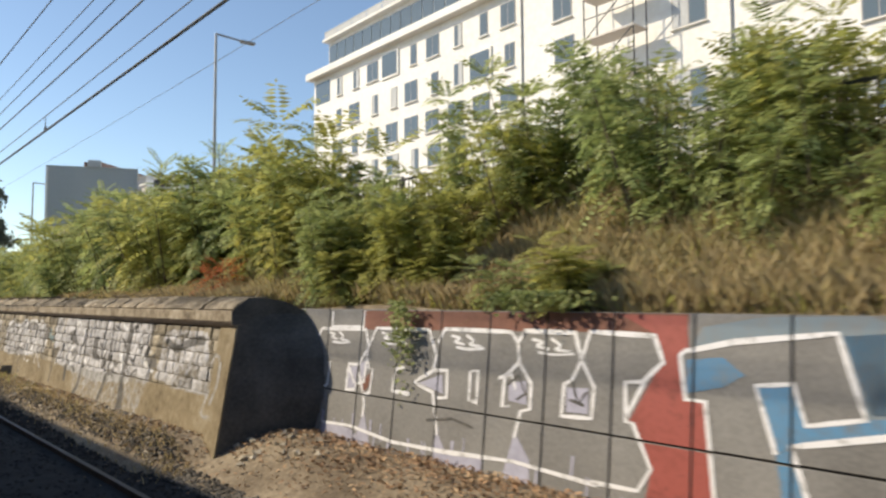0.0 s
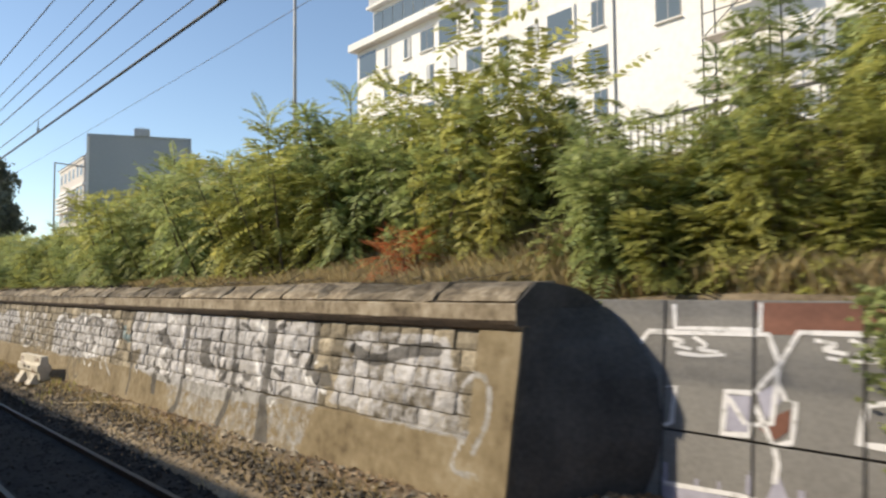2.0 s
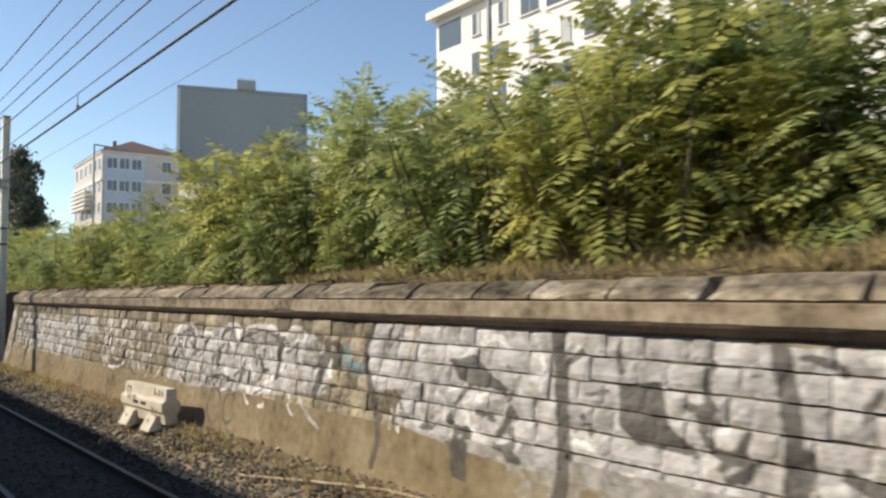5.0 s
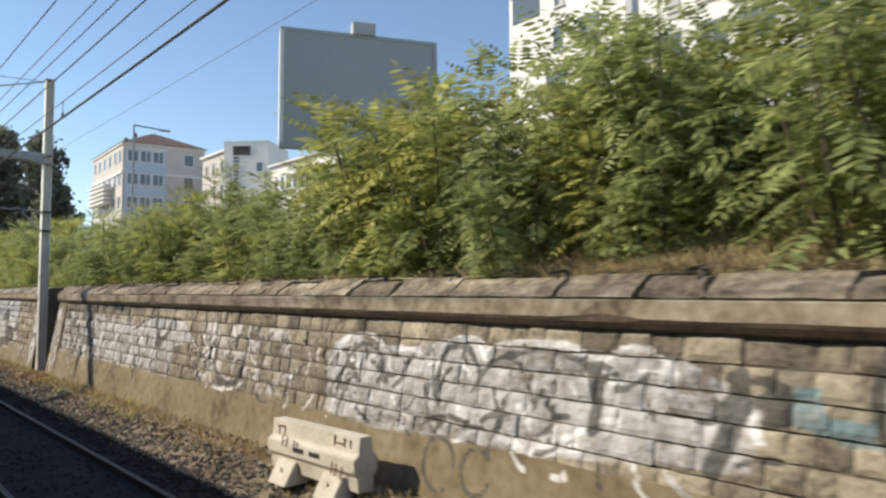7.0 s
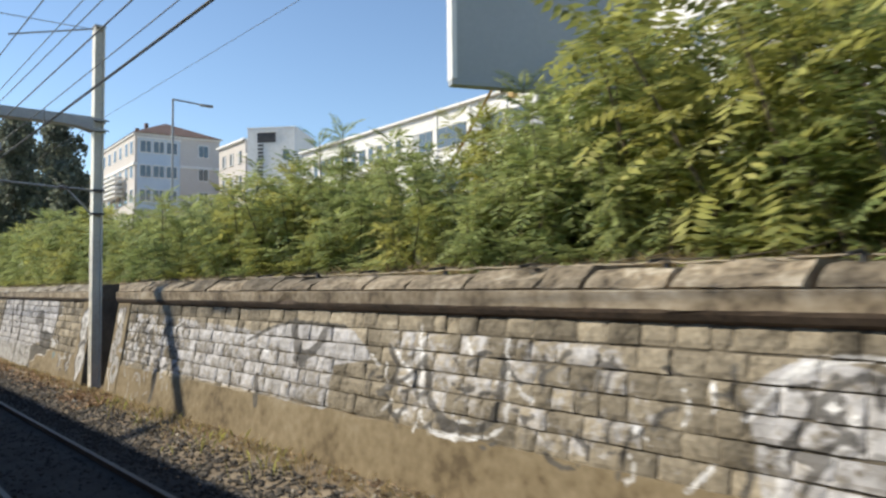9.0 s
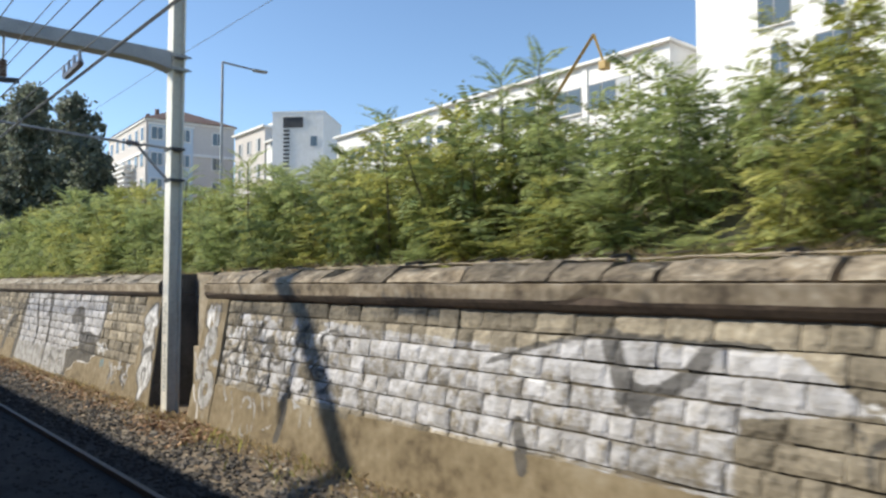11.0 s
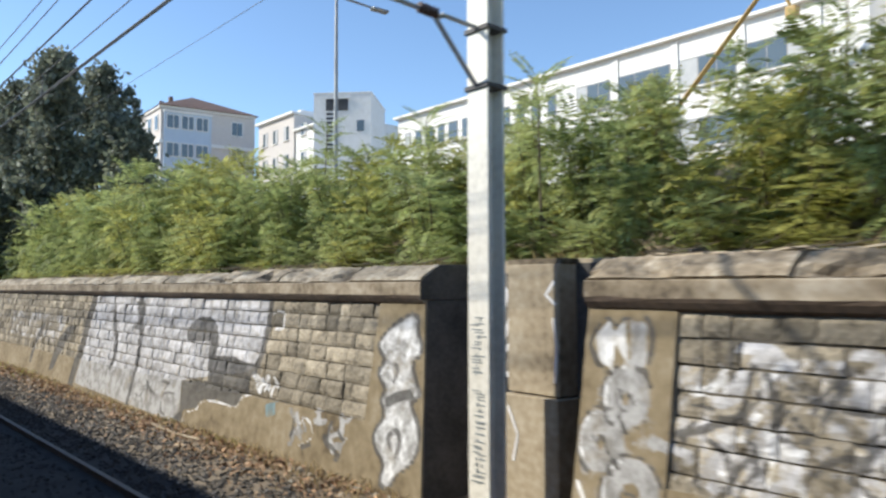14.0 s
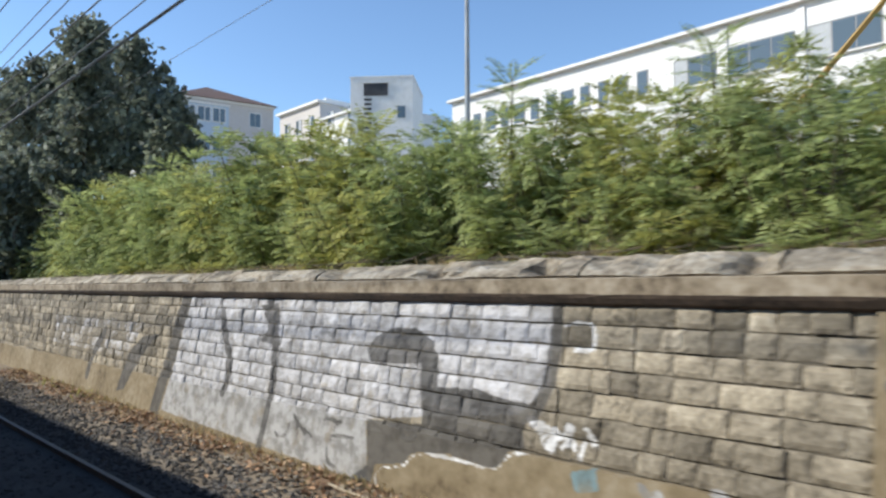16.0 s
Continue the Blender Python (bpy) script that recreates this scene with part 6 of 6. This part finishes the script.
def shoot(x, y, top):
    z = ground_z(x, y)
    e = thing("sapling", "slim green sapling topped by a rosette of feathered leaves", "sapling", (x, y, z), group="saplings above the shrubs")
    k = (top - z) / 4.1
    e.matrix_basis = pose(x, y, z, random.uniform(-3, 3), random.uniform(-3, 3), random.random() * 360) @ Matrix.Diagonal((0.85, 0.85, k, 1))
    for name, d in zip(("branch", "foliage"), SHOOTS[random.randrange(3)]):
        o = new(name, d)
        o.parent = e


for px, py, top in ((-20.2, 8.9, 7.0), (-48.5, 8.5, 5.75), (-40.9, 9.9, 6.6), (-45.1, 9.8, 6.3), (-41.5, 9.8, 6.4), (-25.6, 8.7, 6.8), (-24.2, 9.8, 6.6), (-56.4, 9.8, 6.6), (-18.3, 9.8, 7.1), (-15.2, 10.8, 7.0), (-52.6, 10.0, 6.1), (-61.5, 10.2, 6.7), (-35.0, 10.0, 6.3)):
    shoot(px, py, top)
for px, py, h in ((-10.9, 11.6, 2.7), (-10.2, 11.8, 2.6), (-8.9, 11.6, 2.9), (-8.3, 11.9, 2.7), (-7.4, 11.9, 2.6)):
    shrub(px, py, h, "g", 2)

for tint, many in THICKET.items():
    pts, quads, base = [], [], 0
    for me, m in many:
        co = np.empty(len(me.vertices) * 3)
        me.vertices.foreach_get("co", co)
        ix = np.empty(len(me.loops), dtype=np.int32)
        me.loops.foreach_get("vertex_index", ix)
        r = np.array(m)
        pts.append(co.reshape(-1, 3) @ r[:3, :3].T + r[:3, 3])
        quads.append(ix.reshape(-1, 4) + base)
        base += len(me.vertices)
    me = bpy.data.meshes.new("thicket")
    pts, quads = np.concatenate(pts), np.concatenate(quads)
    me.vertices.add(len(pts))
    me.vertices.foreach_set("co", pts.ravel())
    me.loops.add(quads.size)
    me.loops.foreach_set("vertex_index", quads.ravel().astype(np.int32))
    me.polygons.add(len(quads))
    me.polygons.foreach_set("loop_start", np.arange(0, quads.size, 4, dtype=np.int32))
    me.update(calc_edges=True)
    me.validate()
    me.materials.append(M_LEAF if tint == "g" else M_LEAF_Y)
    tagged(new("thicket", me), {"g": "dense green thicket behind the shrubs", "y": "dense yellow-green thicket behind the shrubs"}[tint], "thicket", kind="stuff")

# red shrub
stem, v, f = shrub_mesh(77, 0.85, 5, 0.9, 0.1, 0.85)
red = thing("red_shrub", "small shrub with bright orange-red autumn leaves", "shrub", (-14.75, 8.35, ground_z(-14.75, 8.35)))
me = bpy.data.meshes.new("foliage")
me.from_pydata(v, [], f)
me.materials.append(M_LEAF_R)
for nm, d in (("branch", stem), ("foliage", me)):
    o = new(nm, d)
    o.parent = red

# hanging plant on the panelled wall and weeds
def creeper(name, label, cx, cy, cz, rx, rz, count, m):
    v, f = [], []
    for _ in range(count):
        px, pz = random.gauss(cx, rx), cz - abs(random.gauss(0, rz))
        a = random.random() * 6.28
        s = random.uniform(0.02, 0.04)
        c = len(v)
        y = cy - random.uniform(0.02, 0.16)
        for k in range(4):
            v.append((px + s * math.cos(a + k * 1.57), y + random.uniform(-0.03, 0.03), pz + s * 0.8 * math.sin(a + k * 1.57)))
        f.append((c, c + 1, c + 2, c + 3))
    o = from_arrays(name, v, f, m)
    return tagged(o, label, "plant", kind="stuff")


creeper("hanging_plant", "green creeper hanging over the panelled wall", -8.15, 8.15, 2.75, 0.13, 0.45, 380, M_LEAF)
creeper("hanging_plant", "green creeper hanging over the panelled wall", -5.7, 8.2, 2.85, 0.38, 0.10, 420, M_LEAF)


def grass(name, count, place, size, m, label):
    v, f = [], []
    for _ in range(count):
        px, py = place()
        pz = ground_z(px, py)
        h = random.uniform(*size)
        a = random.random() * 6.28
        w = Vector((math.cos(a), math.sin(a), 0)) * 0.005
        b = Vector((random.gauss(0, 0.2), random.gauss(0, 0.2), 1)) * h
        c = len(v)
        o = Vector((px, py, pz - 0.02))
        v.extend((tuple(o - w), tuple(o + w), tuple(o + b * 0.55 + w * 0.8 + Vector((0, 0, 0.02))), tuple(o + b + Vector((b.x * 0.4, b.y * 0.4, -0.06 * h)))))
        f.extend(((c, c + 1, c + 2), (c, c + 2, c + 3)))
    return tagged(from_arrays(name, v, f, m, None, "stuff"), label, "grass")


def slope_place():
    px = random.uniform(-28, 6)
    lo = 7.85 if px < -11.6 else 8.62
    return px, lo + (12.6 - lo) * random.random() ** (1.8 if px < -12 else 1.1)


grass("dry_grass", 115000, slope_place, (0.12, 0.46), M_DRY, "tall dry straw-coloured grass on the slope")
grass("dry_grass", 30000, lambda: (random.uniform(-75, -28), random.uniform(7.4, 8.3)), (0.1, 0.42), M_DRY, "short dry grass behind the coping")
grass("dry_grass", 7000, lambda: (random.uniform(-75, -11), wall_front(-40, 0.3) - 0.1 - abs(random.gauss(0, 0.28))), (0.05, 0.2), M_DRY, "dry straw at the foot of the wall")
grass("slope_weeds", 26000, slope_place, (0.08, 0.3), M_LEAF_Y, "low green weeds among the dry grass on the slope")
grass("green_weeds", 260, lambda: (random.choice((-41.5, -38.5, -26.0, -44.0, -67.0, -70.0, -36.5)) + random.gauss(0, 0.6), random.gauss(6.0, 0.25)), (0.08, 0.3), M_LEAF_Y, "low yellow-green weeds at the foot of the wall")


# ---- dark trees down the line ----
def tree(x, y, height, radius, seed, m, label):
    rnd = random.Random(seed)
    z = ground_z(x, y)
    t = thing("tree", label, "tree", (x, y, z), group="dark trees down the line")
    bm = tube((0, 0, -0.2), (0.2, 0.1, height * 0.55), 0.26, 0.14, 8)
    add_tube(bm, (0.2, 0.1, height * 0.55), (0.0, 0.2, height * 0.93), 0.14, 0.04, 6)
    part("trunk", bm, M_STEM, t)
    v, f = [], []
    for k in range(40):
        u = 0.10 + 0.90 * rnd.random() ** 0.8
        a = rnd.random() * 6.283
        reach = radius * (1.15 - 0.85 * u ** 1.4) * rnd.uniform(0.3, 1.05) * (1 + 0.5 * noise.noise(Vector((a * 1.1, u * 3.5, seed * 3.7))))
        foot = Vector((0.1, 0.1, height * (0.06 + 0.88 * u)))
        tip = foot + Vector((math.cos(a) * reach, math.sin(a) * reach, reach * rnd.uniform(0.1, 0.5)))
        part("limb", tube(foot, tip, 0.07, 0.015, 5), M_STEM, t)
        for c in range(4):
            mid_p = foot.lerp(tip, 0.4 + 0.25 * c) + Vector((0, 0, 0.3 * c * c * rnd.random() * 0.3))
            size = rnd.uniform(0.3, 0.85) * (1.0 if c < 3 else 0.55)
            for _ in range(80):
                d = Vector((rnd.gauss(0, 0.9), rnd.gauss(0, 0.9), rnd.gauss(0, 0.95))) * size * 0.55
                p = mid_p + d
                s = rnd.uniform(0.10, 0.22)
                e1 = Vector((rnd.gauss(0, 1), rnd.gauss(0, 1), rnd.gauss(0, 1))).normalized() * s
                e2 = e1.orthogonal().normalized() * s * 0.55
                k0 = len(v)
                v.extend((tuple(p - e1), tuple(p + e2), tuple(p + e1), tuple(p - e2)))
                f.append((k0, k0 + 1, k0 + 2, k0 + 3))
    from_arrays("crown", v, f, m, t)
    return t


tree(-83.4, 9.8, 11.2, 2.3, 1, M_LEAF_D, "dark green dense tree beside the line")
tree(-85.5, 7.6, 8.6, 2.3, 6, M_LEAF_D, "dark green dense tree beside the line")
tree(-86.6, 12.8, 10.6, 2.8, 2, M_LEAF_D, "dark green dense tree beside the line")
tree(-80.8, 12.6, 6.4, 2.1, 5, M_LEAF_D, "low dark green tree beside the line")
tree(-93.0, 10.6, 11.5, 3.2, 3, M_LEAF_D, "tall dark green dense tree beside the line")
tree(-104.0, 10.8, 13.0, 4.0, 4, M_LEAF_D, "tall dark green dense tree beside the line")


# ---- iron stubs and dry stems along the coping ----
def iron_stub(x):
    b = thing("iron_bracket", "short rusty iron bracket let into the coping", "bracket", (x, 7.12, 2.80), group="brackets on the coping")
    part("arm", boxed((0, -0.02, 0.075), (0.03, 0.28, 0.03), 0.004, Matrix.Rotation(0.12, 4, "X")), M_DARKMETAL, b)
    part("foot", boxed((0, 0.11, 0.02), (0.05, 0.05, 0.12), 0.004), M_DARKMETAL, b)


for k in range(14):
    if k != 2:
        iron_stub(-45.4 + 1.63 * k + random.uniform(-0.08, 0.08))


def dry_stem(label, pts, r, rough=0.02):
    """A dead stem or old cable: a wavering curve through a few points."""
    c = bpy.data.curves.new("dry_stem", "CURVE")
    c.dimensions, c.bevel_depth, c.bevel_resolution = "3D", r, 1
    p = c.splines.new("POLY")
    run = []
    for a, b in zip(pts, pts[1:]):
        n = max(2, int((Vector(b) - Vector(a)).length / 0.15))
        run += [Vector(a).lerp(Vector(b), i / n) for i in range(n)]
    p.points.add(len(run) - 1)
    for i, q in enumerate(run):
        p.points[i].co = (q.x, q.y + rough * noise.noise(Vector((q.x * 2, 3, r * 900))), q.z + rough * abs(noise.noise(Vector((q.x * 3, 8, r * 900)))), 1)
    c.materials.append(M_STRAW)
    return tagged(new("dry_stem", c), label, "stem", group="dry stems")


for a, b, y, r in ((-46.0, -37.2, 7.2, 0.013), (-43.0, -35.5, 7.26, 0.010), (-37.0, -29.5, 7.22, 0.012), (-33.0, -27.0, 7.3, 0.010)):
    dry_stem("pale dry stem lying along the top of the coping", [(a, y, 2.83), ((a + b) / 2, y - 0.05, 2.845), (b, y + 0.02, 2.83)], r, 0.05)
for pts in (((-47.4, 5.95), (-46.7, 5.88), (-45.9, 6.12), (-45.2, 6.3), (-44.3, 6.42)), ((-55.9, 5.85), (-54.8, 5.84), (-53.7, 5.95)), ((-24.4, 5.85), (-23.0, 6.1), (-21.6, 6.35), (-20.6, 6.4))):
    dry_stem("pale dry stem lying on the ground by the wall", [(x, y, ground_z(x, y) + 0.03) for x, y in pts], 0.018, 0.03)

# ---- twigs and dead stems caught on the coping ----
def twigs(name, count, lo, hi, label):
    bm = bmesh.new()
    for _ in range(count):
        px = random.uniform(lo, hi)
        py = wall_front(px, 2.3) + random.uniform(0.12, 0.55)
        a, l = random.gauss(0, 0.7), random.uniform(0.12, 0.5)
        p = Vector((px, py, 2.84 + random.uniform(0.0, 0.05)))
        q = p + Vector((math.cos(a) * l, math.sin(a) * l * 0.5, random.gauss(0.02, 0.05)))
        add_tube(bm, p, q, random.uniform(0.004, 0.010), 0.003, 4)
    o = part(name, bm, M_STEM)
    return tagged(o, label, "twigs", kind="stuff")


twigs("twigs", 330, -46, -11.5, "dry brown twigs caught on the coping")
twigs("twigs", 220, -75, -49, "dry brown twigs caught on the coping")
